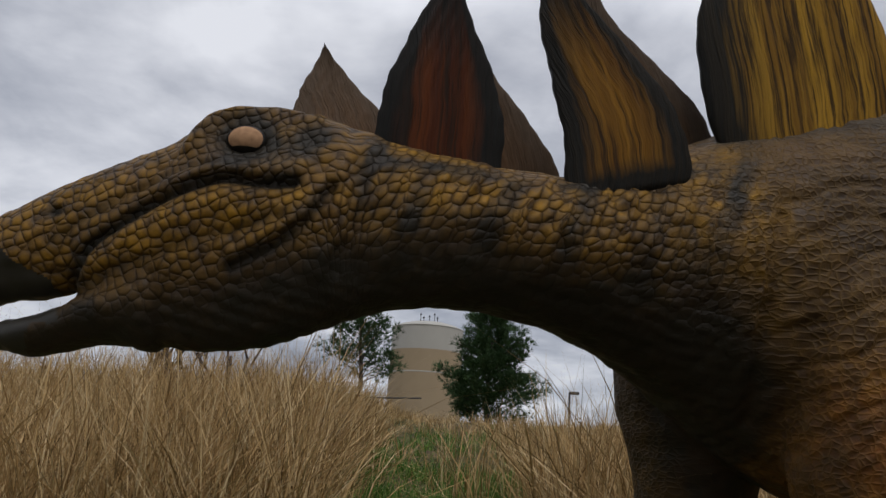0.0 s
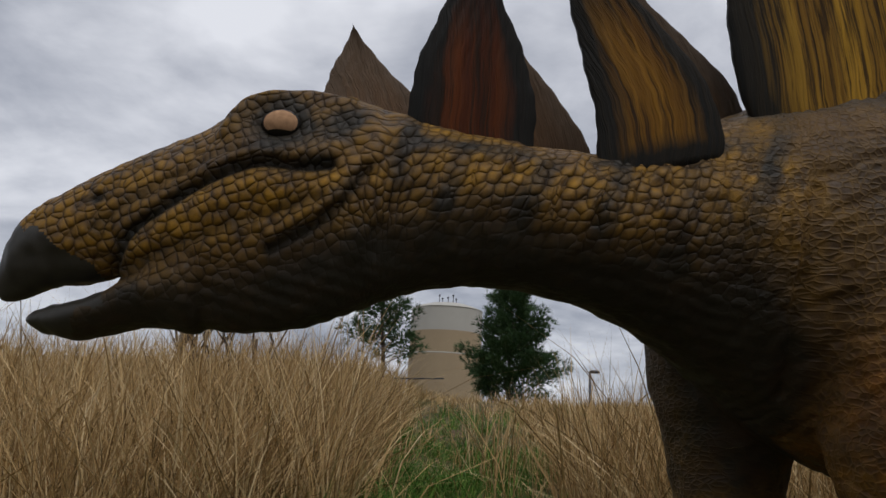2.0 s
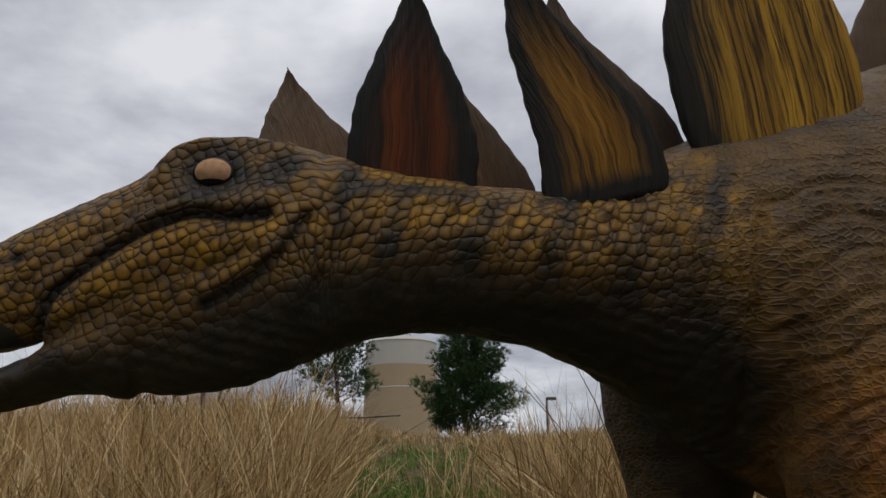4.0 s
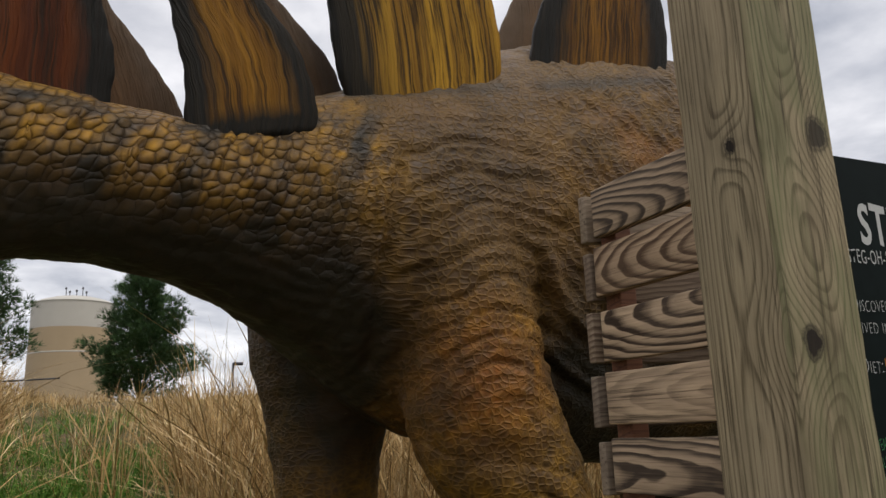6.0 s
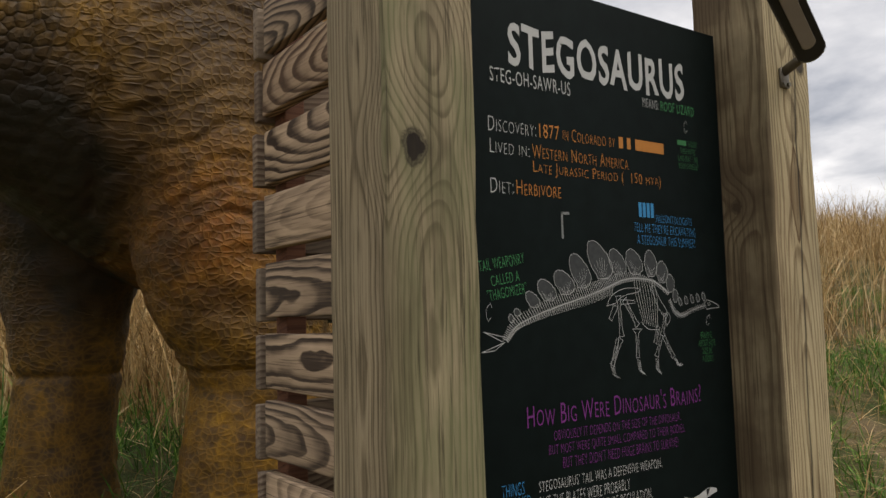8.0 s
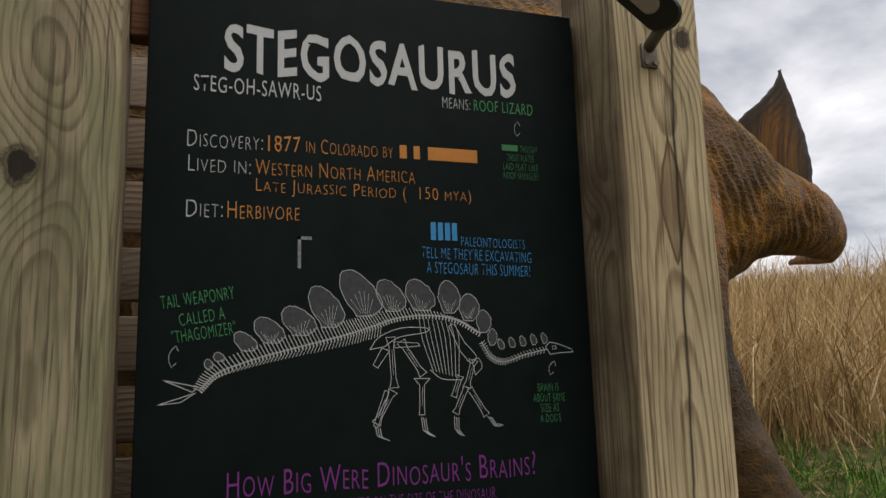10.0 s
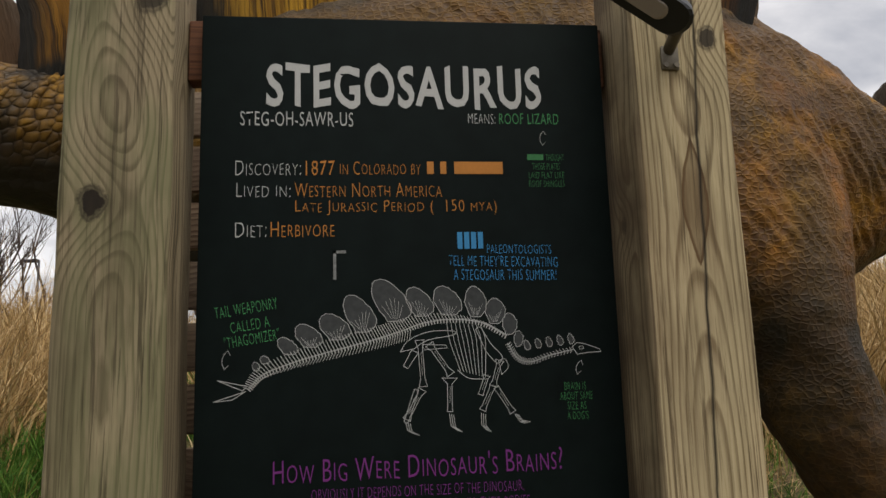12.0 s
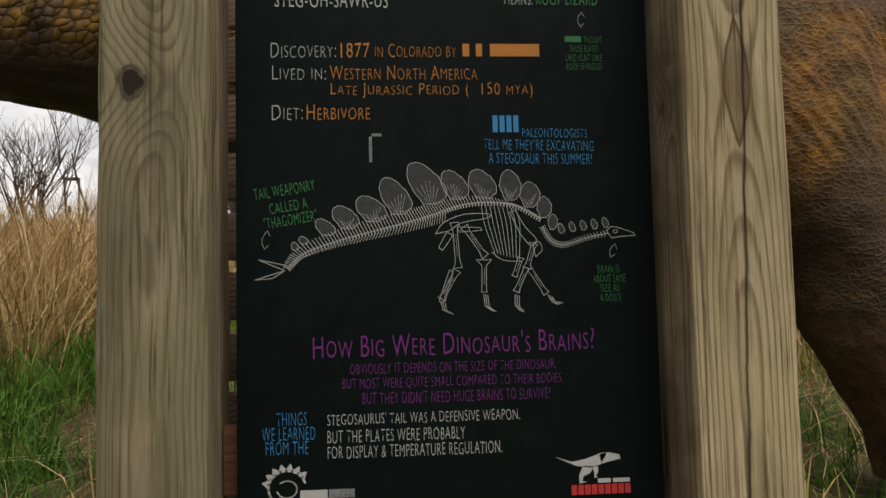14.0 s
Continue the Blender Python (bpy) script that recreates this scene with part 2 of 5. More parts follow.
def wood_material(name, pale, deep, pith, freq, axis="Z", green=0.0, knots=(), crack=None, local=False, worn=0.25, swirl=0.008):
    """Softwood: growth rings cut lengthwise, swirling round knots, with grey-green weathering."""
    n = Nodes(name, 0.78, 0.0, 0.22)
    v = n.coords()
    x, y, z = n.split(v)
    if axis == "Y":
        x, y, z = z, x, y
    elif axis == "X":
        x, y, z = y, z, x
    shift = n.math("MULTIPLY", n.object_random(), 7.0) if local else 0.0
    if local and axis == "Y":
        # height within each board, so that every board has a heart of its own
        x = n.math("MULTIPLY", n.math("SUBTRACT", n.math("FRACT", n.math("DIVIDE", n.math("SUBTRACT", x, 1.682), 0.1135)), 0.45), 0.1135)
    along = n.join(n.math("ADD", n.math("MULTIPLY", x, 1.6), shift), n.math("MULTIPLY", y, 1.6), n.math("ADD", n.math("MULTIPLY", z, 0.9 if local else 0.14), shift))
    slow = n.noise(along, 3.2, 2, 0.5)
    slow2 = n.noise(along, 9.0, 2, 0.5)
    dx = n.math("ADD", n.math("SUBTRACT", x, pith[0]), n.math("MULTIPLY", n.math("SUBTRACT", slow, 0.5), swirl))
    dy = n.math("ADD", n.math("SUBTRACT", y, pith[1]), n.math("MULTIPLY", n.math("SUBTRACT", slow2, 0.5), 0.018 if local else 0.006))
    if local:
        dx = n.math("ADD", dx, n.math("MULTIPLY", n.math("SUBTRACT", n.object_random(), 0.5), 0.09))
        # boards sawn aslant to the heart show nested arches
        dy = n.math("ADD", dy, n.math("MULTIPLY", n.math("SUBTRACT", z, 0.2), n.math("MULTIPLY", n.math("SUBTRACT", n.math("FRACT", n.math("MULTIPLY", n.object_random(), 3.7)), 0.5), 0.5)))
    radius = n.math("SQRT", n.math("ADD", n.math("MULTIPLY", dx, dx), n.math("MULTIPLY", dy, dy)))
    dark_knots, eyes = None, []
    for kx, ky, kz, kr, hole in knots:
        ex, ey, ez = n.math("SUBTRACT", x, kx), n.math("SUBTRACT", y, ky), n.math("MULTIPLY", n.math("SUBTRACT", z, kz), 0.8 if hole else 0.22)
        d = n.math("SQRT", n.math("ADD", n.math("ADD", n.math("MULTIPLY", ex, ex), n.math("MULTIPLY", ey, ey)), n.math("MULTIPLY", ez, ez)))
        pull = n.math("POWER", 2.718, n.math("MULTIPLY", n.math("MULTIPLY", d, d), -1.0 / (2 * (kr * 1.5) ** 2)))
        radius = n.math("ADD", radius, n.math("MULTIPLY", pull, kr * (1.0 if hole else 0.8)))
        d = n.math("ADD", d, n.math("MULTIPLY", n.math("SUBTRACT", n.noise(v, 42, 5, 0.7), 0.5), 0.022))
        if not hole:
            # a long bark-brown eye in the grain, rimmed by a dark line
            leaf = n.math("ADD", n.math("DIVIDE", n.math("ABSOLUTE", ex), kr * 1.0), n.math("POWER", n.math("ABSOLUTE", n.math("DIVIDE", n.math("SUBTRACT", z, kz), kr * 4.6)), 1.6))
            leaf = n.math("ADD", leaf, n.math("ADD", n.math("MULTIPLY", n.math("SUBTRACT", n.noise(v, 22, 3), 0.5), 0.35), n.math("MULTIPLY", n.math("GREATER_THAN", y, -0.05), 9.0)))
            eyes.append((n.ramp(leaf, (0.72, 0.5), (0.84, 0.95), (0.96, 0.95), (1.05, 0.0)), (0.105, 0.060, 0.024)))
            continue
        spot = n.ramp(n.math("DIVIDE", d, kr), (0.44, hole), (0.52, hole * 0.55), (0.60, hole * 0.75), (0.74, 0.0))
        dark_knots = spot if dark_knots is None else n.math("MAXIMUM", dark_knots, spot)
    saw = n.math("FRACT", n.math("MULTIPLY", radius, freq))
    rings = n.ramp(saw, (0.0, 0.05), (0.35, 0.22), (0.74, 1.0), (0.92, 0.95), (1.0, 0.05)) if local else n.ramp(saw, (0.0, 0.0), (0.52, 0.10), (0.78, 1.0), (0.90, 1.0), (1.0, 0.0))
    fibre = n.noise(n.join(n.math("MULTIPLY", x, 60), n.math("MULTIPLY", y, 60), n.math("MULTIPLY", z, 1.5)), 4, 4, 0.6)
    if local:
        rings = n.math("MULTIPLY", rings, n.ramp(n.math("FRACT", n.math("MULTIPLY", n.object_random(), 9.1)), (0.2, 0.35), (0.6, 1.0)))
    amount = n.math("ADD", n.math("MULTIPLY", rings, 0.95 if local else 0.56), n.math("MULTIPLY", n.math("SUBTRACT", fibre, 0.42), 1.1))
    tone = n.mix(amount, pale, deep)
    stain = n.noise(v, 5.5, 5, 0.6, 0.6)
    grey = n.ramp(stain, (0.42, 0.0), (0.66, worn))
    tone = n.mix(grey, tone, tuple(0.62 * (a + b) / 2 + 0.03 for a, b in zip(pale, deep)))
    if green:
        moss = n.ramp(n.noise(n.join(n.math("MULTIPLY", x, 3.0), n.math("MULTIPLY", y, 3.0), n.math("MULTIPLY", z, 0.8)), 4.2, 4, 0.6), (0.40, 0.15 * green), (0.56, green))
        moss = n.math("MULTIPLY", moss, n.math("ADD", 0.12, n.math("MULTIPLY", n.math("LESS_THAN", y, -0.062), 0.88)))
        tone = n.mix(moss, tone, (0.115, 0.125, 0.055))
    if local:
        tone = n.mix(n.ramp(n.object_random(), (0.3, 0.0), (0.9, 0.35)), tone, (0.12, 0.098, 0.078))
        tone = n.mix(n.ramp(n.math("FRACT", n.math("MULTIPLY", n.object_random(), 5.3)), (0.5, 0.0), (0.95, 0.4)), tone, (0.22, 0.10, 0.035))
    for amount_eye, brown_eye in eyes:
        tone = n.mix(amount_eye, tone, brown_eye)
    if dark_knots is not None:
        tone = n.mix(dark_knots, tone, (0.010, 0.007, 0.005))
    streak = n.ramp(n.noise(n.join(n.math("MULTIPLY", x, 45), n.math("MULTIPLY", y, 45), n.math("ADD", n.math("MULTIPLY", z, 0.9), shift)), 3.0, 4, 0.7), (0.54, 0.0), (0.66, 0.7))
    tone = n.mix(streak, tone, tuple(0.45 * c for c in deep))
    scar = n.ramp(n.noise(n.join(n.math("MULTIPLY", x, 160), n.math("MULTIPLY", y, 160), n.math("ADD", n.math("MULTIPLY", z, 3.0), shift)), 2.0, 3, 0.6), (0.60, 0.0), (0.70, 0.6))
    tone = n.mix(scar, tone, tuple(0.3 * c for c in deep))
    soot = n.ramp(n.noise(n.join(n.math("MULTIPLY", x, 4), n.math("MULTIPLY", y, 4), n.math("ADD", z, shift)), 2.6, 4, 0.6), (0.48, 0.0), (0.72, 0.3 if local else 0.55))
    tone = n.mix(soot, tone, tuple(0.8 * c for c in deep))
    height = n.math("SUBTRACT", 1.0, rings)
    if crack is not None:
        # the face beside the panel: weathered dark brown, with its shade painted in too
        stain_and_shade = n.math("MULTIPLY", n.math("LESS_THAN", x, 0.3255), n.ramp(n.noise(v, 7, 4), (0.3, 0.35), (0.6, 0.8)))
        tone = n.mix(stain_and_shade, tone, (0.055, 0.036, 0.020))
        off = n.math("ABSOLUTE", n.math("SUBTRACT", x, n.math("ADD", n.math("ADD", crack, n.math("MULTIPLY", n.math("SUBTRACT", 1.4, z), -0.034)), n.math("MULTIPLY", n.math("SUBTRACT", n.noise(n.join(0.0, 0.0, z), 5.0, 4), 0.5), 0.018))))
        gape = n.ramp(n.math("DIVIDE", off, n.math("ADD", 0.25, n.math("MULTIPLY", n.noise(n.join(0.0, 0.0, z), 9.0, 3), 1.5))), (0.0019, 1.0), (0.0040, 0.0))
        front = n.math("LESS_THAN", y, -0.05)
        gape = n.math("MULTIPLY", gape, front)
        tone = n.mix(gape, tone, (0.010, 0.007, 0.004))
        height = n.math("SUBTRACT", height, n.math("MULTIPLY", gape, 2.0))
    return n.done(tone, n.bump(n.math("ADD", n.math("MULTIPLY", height, 0.3), n.math("MULTIPLY", fibre, 0.5)), 0.26, 0.0022))


def blade_material(name, *stops):
    n = Nodes(name, 0.7, 0.0, 0.2)
    f = n.math("ADD", n.math("MULTIPLY", n.attr("tint"), 0.8), n.math("MULTIPLY", n.noise(n.coords(), 1.2, 3), 0.2))
    n.bsdf.inputs["Subsurface Weight"].default_value = 0.0
    return n.done(n.ramp(f, *stops))


def ground_material():
    n = Nodes("turf_and_straw", 0.95, 0.0, 0.1)
    v = n.coords()
    a, b, c = n.noise(v, 0.9, 5, 0.6), n.noise(v, 7, 6, 0.65), n.noise(v, 55, 4, 0.6)
    f = n.math("ADD", n.math("MULTIPLY", a, 0.55), n.math("MULTIPLY", b, 0.45))
    tone = n.ramp(f, (0.36, (0.030, 0.050, 0.012)), (0.47, (0.075, 0.075, 0.025)), (0.55, (0.17, 0.125, 0.065)), (0.68, (0.095, 0.068, 0.042)))
    tone = n.mix(n.ramp(c, (0.35, 0.55), (0.6, 0.0)), tone, (0.03, 0.026, 0.014))
    return n.done(tone, n.bump(n.math("ADD", b, n.math("MULTIPLY", c, 0.5)), 0.8, 0.05))


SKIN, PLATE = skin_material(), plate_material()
HORN = plain("dark_horn", (0.030, 0.026, 0.019), 0.45, vary=0.35, scale=25)
EYE = plain("glassy_eye", (0.010, 0.008, 0.006), 0.35, vary=0.2, specular=0.2)
LID = plain("tan_eyelid", (0.40, 0.23, 0.125), 0.8, vary=0.3, scale=60, specular=0.05)
POST_L = wood_material("treated_post_wood", (0.36, 0.285, 0.175), (0.065, 0.045, 0.022), (-0.405, -0.005), 190, green=0.6,
                       knots=((-0.43, -0.068, 1.447, 0.029, 1.0), (-0.47, -0.012, 1.733, 0.017, 1.0), (-0.362, -0.068, 1.745, 0.034, 0.85)))
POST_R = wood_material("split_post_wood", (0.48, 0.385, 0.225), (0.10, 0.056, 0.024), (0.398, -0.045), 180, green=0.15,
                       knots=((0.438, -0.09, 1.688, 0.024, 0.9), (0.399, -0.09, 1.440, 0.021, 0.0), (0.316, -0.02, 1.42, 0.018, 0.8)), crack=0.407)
SLAT = wood_material("weathered_slat_wood", (0.56, 0.40, 0.255), (0.036, 0.021, 0.012), (0.0, -0.50), 105, axis="Y", local=True, worn=0.2, swirl=0.035)
SLAT_X = wood_material("weathered_back_slat_wood", (0.30, 0.23, 0.16), (0.11, 0.07, 0.045), (0.05, 0.02), 95, axis="X", local=True, worn=0.7)
RED_WOOD = wood_material("red_brown_board", (0.17, 0.075, 0.040), (0.085, 0.035, 0.02), (0.02, 0.05), 80, axis="X", worn=0.2)
BOARD = plain("black_board", (0.0046, 0.0078, 0.0072), 0.60, vary=0.3, scale=30, specular=0.055)
WHITE = plain("chalk_white_print", (0.40, 0.40, 0.385), 0.7, vary=0.08, scale=300)
GREY_PRINT = plain("soft_grey_print", (0.17, 0.175, 0.17), 0.7, vary=0.5, scale=300)
DIM_PRINT = plain("dark_grey_print", (0.035, 0.038, 0.038), 0.7, vary=0.4, scale=120)
ORANGE = plain("orange_print", (0.42, 0.165, 0.030), 0.7, vary=0.1, scale=300)
GREEN = plain("green_print", (0.042, 0.20, 0.072), 0.7, vary=0.1, scale=300)
DIM_GREEN = plain("dim_green_print", (0.03, 0.15, 0.05), 0.7, vary=0.15, scale=300)
BLUE = plain("blue_print", (0.030, 0.20, 0.40), 0.7, vary=0.1, scale=300)
PURPLE = plain("purple_print", (0.13, 0.018, 0.14), 0.7, vary=0.1, scale=300)
RED = plain("red_print", (0.42, 0.03, 0.03), 0.7, vary=0.1, scale=300)
BLACK_PLASTIC = plain("black_plastic", (0.012, 0.012, 0.013), 0.38, vary=0.3, scale=30, specular=0.4)
SOLAR_FACE = plain("pale_lamp_lens", (0.30, 0.25, 0.21), 0.25, vary=0.1, scale=20, specular=0.5)
STEEL = plain("galvanised_steel", (0.15, 0.13, 0.10), 0.5, 0.5, vary=0.4, scale=50)
TOWER_WHITE = plain("tower_pale_paint", (0.42, 0.395, 0.345), 0.7, vary=0.06, scale=0.5)
TOWER_BEIGE = plain("tower_beige_paint", (0.34, 0.255, 0.155), 0.7, vary=0.06, scale=0.5)
DARK_METAL = plain("dark_metal", (0.05, 0.05, 0.055), 0.5, 0.4, vary=0.2)
BARK = plain("grey_bark", (0.055, 0.040, 0.032), 0.9, vary=0.35, scale=20)
STRAW = blade_material("dry_straw", (0.0, (0.085, 0.060, 0.022)), (0.3, (0.30, 0.185, 0.072)), (0.65, (0.50, 0.335, 0.145)), (1.0, (0.66, 0.52, 0.30)))
GRASS = blade_material("green_grass", (0.0, (0.030, 0.085, 0.010)), (0.45, (0.070, 0.165, 0.022)), (0.8, (0.15, 0.26, 0.035)), (1.0, (0.38, 0.28, 0.11)))
NEEDLE = blade_material("juniper_green", (0.0, (0.016, 0.036, 0.013)), (0.5, (0.042, 0.082, 0.028)), (1.0, (0.095, 0.15, 0.05)))
GREY_SKIN = plain("grey_statue_skin", (0.030, 0.030, 0.034), 0.75, vary=0.5, scale=9)
TURF = ground_material()


# ---------------------------------------------------------------- helpers of this scene
def mesh_from(name, verts, faces, mats, smooth=True, attrs=None, mat_index=None):
    me = bpy.data.meshes.new(name)
    me.from_pydata(np.asarray(verts, float).tolist(), [], [tuple(int(i) for i in f) for f in faces])
    for m in mats:
        me.materials.append(m)
    if mat_index is not None:
        me.polygons.foreach_set("material_index", np.asarray(mat_index, np.int32))
    me.polygons.foreach_set("use_smooth", np.full(len(me.polygons), smooth))
    for key, values in (attrs or {}).items():
        me.attributes.new(key, "FLOAT", "POINT").data.foreach_set("value", np.asarray(values, np.float32))
    me.update()
    return me


def thing(name, data, label, category, group="", kind="", parent=None):
    ob = new(name, data)
    ob.parent = parent
    return tagged(ob, label, category, group, kind)


def part(name, bm, mat, parent, label=""):
    """Links a bmesh (or a mesh) as one mesh object under a thing or a part."""
    if isinstance(bm, bmesh.types.BMesh):
        me = bpy.data.meshes.new(name)
        bm.to_mesh(me)
        bm.free()
    else:
        me = bm
    if not me.materials:
        me.materials.append(mat)
    ob = new(name, me)
    ob.parent = parent
    if label:
        tagged(ob, label)
    return ob


def box_bm(x0, x1, y0, y1, z0, z1, bevel=0.004, segments=2, rough=0.0, seed=0, cuts=0):
    """A bevelled, slightly uneven block."""
    bm = bmesh.new()
    bmesh.ops.create_cube(bm, size=1.0)
    for v in bm.verts:
        v.co = Vector((x0 if v.co.x < 0 else x1, y0 if v.co.y < 0 else y1, z0 if v.co.z < 0 else z1))
    if bevel:
        bmesh.ops.bevel(bm, geom=bm.edges[:], offset=bevel, segments=segments, affect="EDGES", profile=0.6)
    if cuts:
        longest = max(range(3), key=lambda a: (x1 - x0, y1 - y0, z1 - z0)[a])
        long_edges = [e for e in bm.edges if abs((e.verts[0].co - e.verts[1].co)[longest]) > 0.7 * (x1 - x0, y1 - y0, z1 - z0)[longest]]
        bmesh.ops.subdivide_edges(bm, edges=long_edges, cuts=cuts, use_grid_fill=True)
    if rough:
        for v in bm.verts:
            v.co += rough * noise.noise_vector(v.co * 9 + Vector((seed * 3.7, seed, 0)))
    for f in bm.faces:
        f.smooth = True
    return bm


def cylinder_bm(a, b, ra, rb, sides=10, bm=None):
    bm = bm or bmesh.new()
    a, b = Vector(a), Vector(b)
    q = (b - a).to_track_quat("Z", "Y")
    rings = []
    for p, r in ((a, ra), (b, rb)):
        rings.append([bm.verts.new(p + q @ Vector((r * math.cos(k * math.tau / sides), r * math.sin(k * math.tau / sides), 0))) for k in range(sides)])
    for k in range(sides):
        f = bm.faces.new((rings[0][k], rings[0][(k + 1) % sides], rings[1][(k + 1) % sides], rings[1][k]))
        f.smooth = True
    bm.faces.new(rings[0][::-1])
    bm.faces.new(rings[1])
    return bm


# ---------------------------------------------------------------- ground
SLOPE_Y = (-400, -3, -1.5, 0, 1.5, 3, 5, 7, 10, 14, 18, 30, 60, 400)
SLOPE_Z = (-0.4, -0.1, 0.02, 0.2, 0.44, 0.6, 0.86, 1.15, 1.62, 1.98, 2.0, 1.0, -1.5, -6)


def ground_height(x, y):
    x, y = np.asarray(x, float), np.asarray(y, float)
    far = np.clip((40 - np.hypot(x, y)) / 25, 0, 1)
    z = sum(np.interp(y + d, SLOPE_Y, SLOPE_Z) for d in (-0.8, -0.3, 0.3, 0.8)) / 4
    z = z + 0.10 * np.clip(x - 3.5, 0, 14) * np.clip((y + 2) / 6, 0, 1) * far - 0.02 * np.clip(-x - 4, 0, 20)
    return z + far * (0.04 * np.sin(1.3 * x + 0.7 * y) + 0.03 * np.sin(2.9 * x - 1.7 * y + 1) + 0.015 * np.sin(6.1 * x + 5.3 * y))


def make_ground():
    s = np.linspace(-1, 1, 241)
    axis = 9 * s + 391 * np.sign(s) * np.abs(s) ** 6
    gx, gy = np.meshgrid(axis, axis + 4)
    gz = ground_height(gx, gy)
    n = len(axis)
    k = (np.arange(n - 1)[:, None] * n + np.arange(n - 1)[None]).ravel()
    me = mesh_from("ground", np.stack([gx, gy, gz], -1).reshape(-1, 3), np.stack([k, k + 1, k + n + 1, k + n], 1), [TURF])
    thing("ground", me, "hillside of patchy turf and dry straw", "ground", kind="structure")


make_ground()

# ---------------------------------------------------------------- the plated dinosaur statue
def loft(rings):
    """Closed skin through rings of equal count."""
    count, sides = len(rings), len(rings[0])
    verts = np.concatenate([np.concatenate(rings), [np.mean(rings[0], 0)], [np.mean(rings[-1], 0)]])
    faces = []
    for a in range(count - 1):
        for k in range(sides):
            j = (k + 1) % sides
            faces.append((a * sides + k, a * sides + j, (a + 1) * sides + j, (a + 1) * sides + k))
    first, last = count * sides, count * sides + 1
    for k in range(sides):
        j = (k + 1) % sides
        faces.append((first, j, k))
        faces.append((last, (count - 1) * sides + k, (count - 1) * sides + j))
    return verts, faces


def glide(table, steps):
    """Rows of a table, joined by a smooth (Catmull-Rom) curve."""
    t = np.asarray(table, float)
    padded = np.vstack([2 * t[0] - t[1], t, 2 * t[-1] - t[-2]])
    out = []
    for i in range(len(t) - 1):
        p0, p1, p2, p3 = padded[i : i + 4]
        for u in np.arange(steps) / steps:
            out.append(0.5 * (2 * p1 + (p2 - p0) * u + (2 * p0 - 5 * p1 + 4 * p2 - p3) * u**2 + (3 * p1 - p0 - 3 * p2 + p3) * u**3))
    return np.array(out + [t[-1]])


ANGLES = np.arange(36) * math.tau / 36


def trunk_rings(table, steps=4, power=0.88):
    """Upright sections across x. Columns: x, lowest z, highest z, middle y, half width."""
    rings = []
    for x, lo, hi, yc, w in glide(table, steps):
        c, s = np.cos(ANGLES), np.sin(ANGLES)
        mid, half = (lo + hi) / 2, (hi - lo) / 2
        w = w * np.where(s < 0, 1 + 0.22 * s, 1.0)
        rings.append(np.stack([np.full(36, x), yc + w * np.sign(c) * np.abs(c) ** power, mid + half * np.sign(s) * np.abs(s) ** power], 1))
    return rings


def leg_rings(table, steps=4):
    """Level sections up z. Columns: z, middle x, middle y, half length, half width."""
    return [np.stack([cx + rx * np.cos(ANGLES), cy + ry * np.sin(ANGLES), np.full(36, z)], 1) for z, cx, cy, rx, ry in glide(table, steps)]


TRUNK = [
    (-2.40, 1.80, 2.165, 1.30, 0.130), (-2.26, 1.72, 2.235, 1.30, 0.150), (-2.15, 1.685, 2.315, 1.30, 0.170), (-2.07, 1.682, 2.382, 1.30, 0.185),
    (-1.92, 1.698, 2.392, 1.30, 0.195), (-1.78, 1.747, 2.372, 1.31, 0.198), (-1.64, 1.80, 2.335, 1.32, 0.195), (-1.50, 1.818, 2.285, 1.33, 0.20),
    (-1.36, 1.818, 2.245, 1.35, 0.212), (-1.17, 1.79, 2.23, 1.40, 0.240), (-1.05, 1.765, 2.245, 1.45, 0.275), (-0.90, 1.712, 2.29, 1.53, 0.33),
    (-0.75, 1.63, 2.385, 1.62, 0.395), (-0.58, 1.52, 2.48, 1.70, 0.47), (-0.38, 1.39, 2.58, 1.77, 0.53), (-0.10, 1.28, 2.71, 1.80, 0.55),
    (0.25, 1.22, 2.85, 1.80, 0.57), (0.65, 1.20, 2.91, 1.80, 0.58), (1.0, 1.22, 2.85, 1.80, 0.57), (1.35, 1.30, 2.70, 1.80, 0.52),
    (1.7, 1.45, 2.50, 1.80, 0.42), (2.0, 1.62, 2.30, 1.80, 0.31), (2.2, 1.72, 2.15, 1.80, 0.24), (2.6, 1.76, 2.08, 1.93, 0.18), (3.1, 1.80, 2.03, 2.30, 0.12), (3.4, 1.86, 1.98, 2.75, 0.07), (3.5, 1.9, 1.94, 3.05, 0.02)]
MUZZLE = [
    (-2.752, 1.755, 1.83, 1.30, 0.018), (-2.738, 1.738, 1.915, 1.30, 0.045), (-2.70, 1.748, 1.985, 1.30, 0.072), (-2.62, 1.785, 2.052, 1.30, 0.097),
    (-2.50, 1.80, 2.122, 1.30, 0.117), (-2.38, 1.84, 2.185, 1.30, 0.131), (-2.22, 1.85, 2.255, 1.30, 0.155)]
JAW = [
    (-2.67, 1.68, 1.70, 1.30, 0.012), (-2.62, 1.655, 1.722, 1.30, 0.050), (-2.52, 1.64, 1.752, 1.30, 0.082), (-2.42, 1.662, 1.79, 1.30, 0.100),
    (-2.32, 1.685, 1.86, 1.30, 0.122), (-2.18, 1.67, 1.95, 1.30, 0.150)]
FOOT = float(ground_height(-0.1, 1.45))
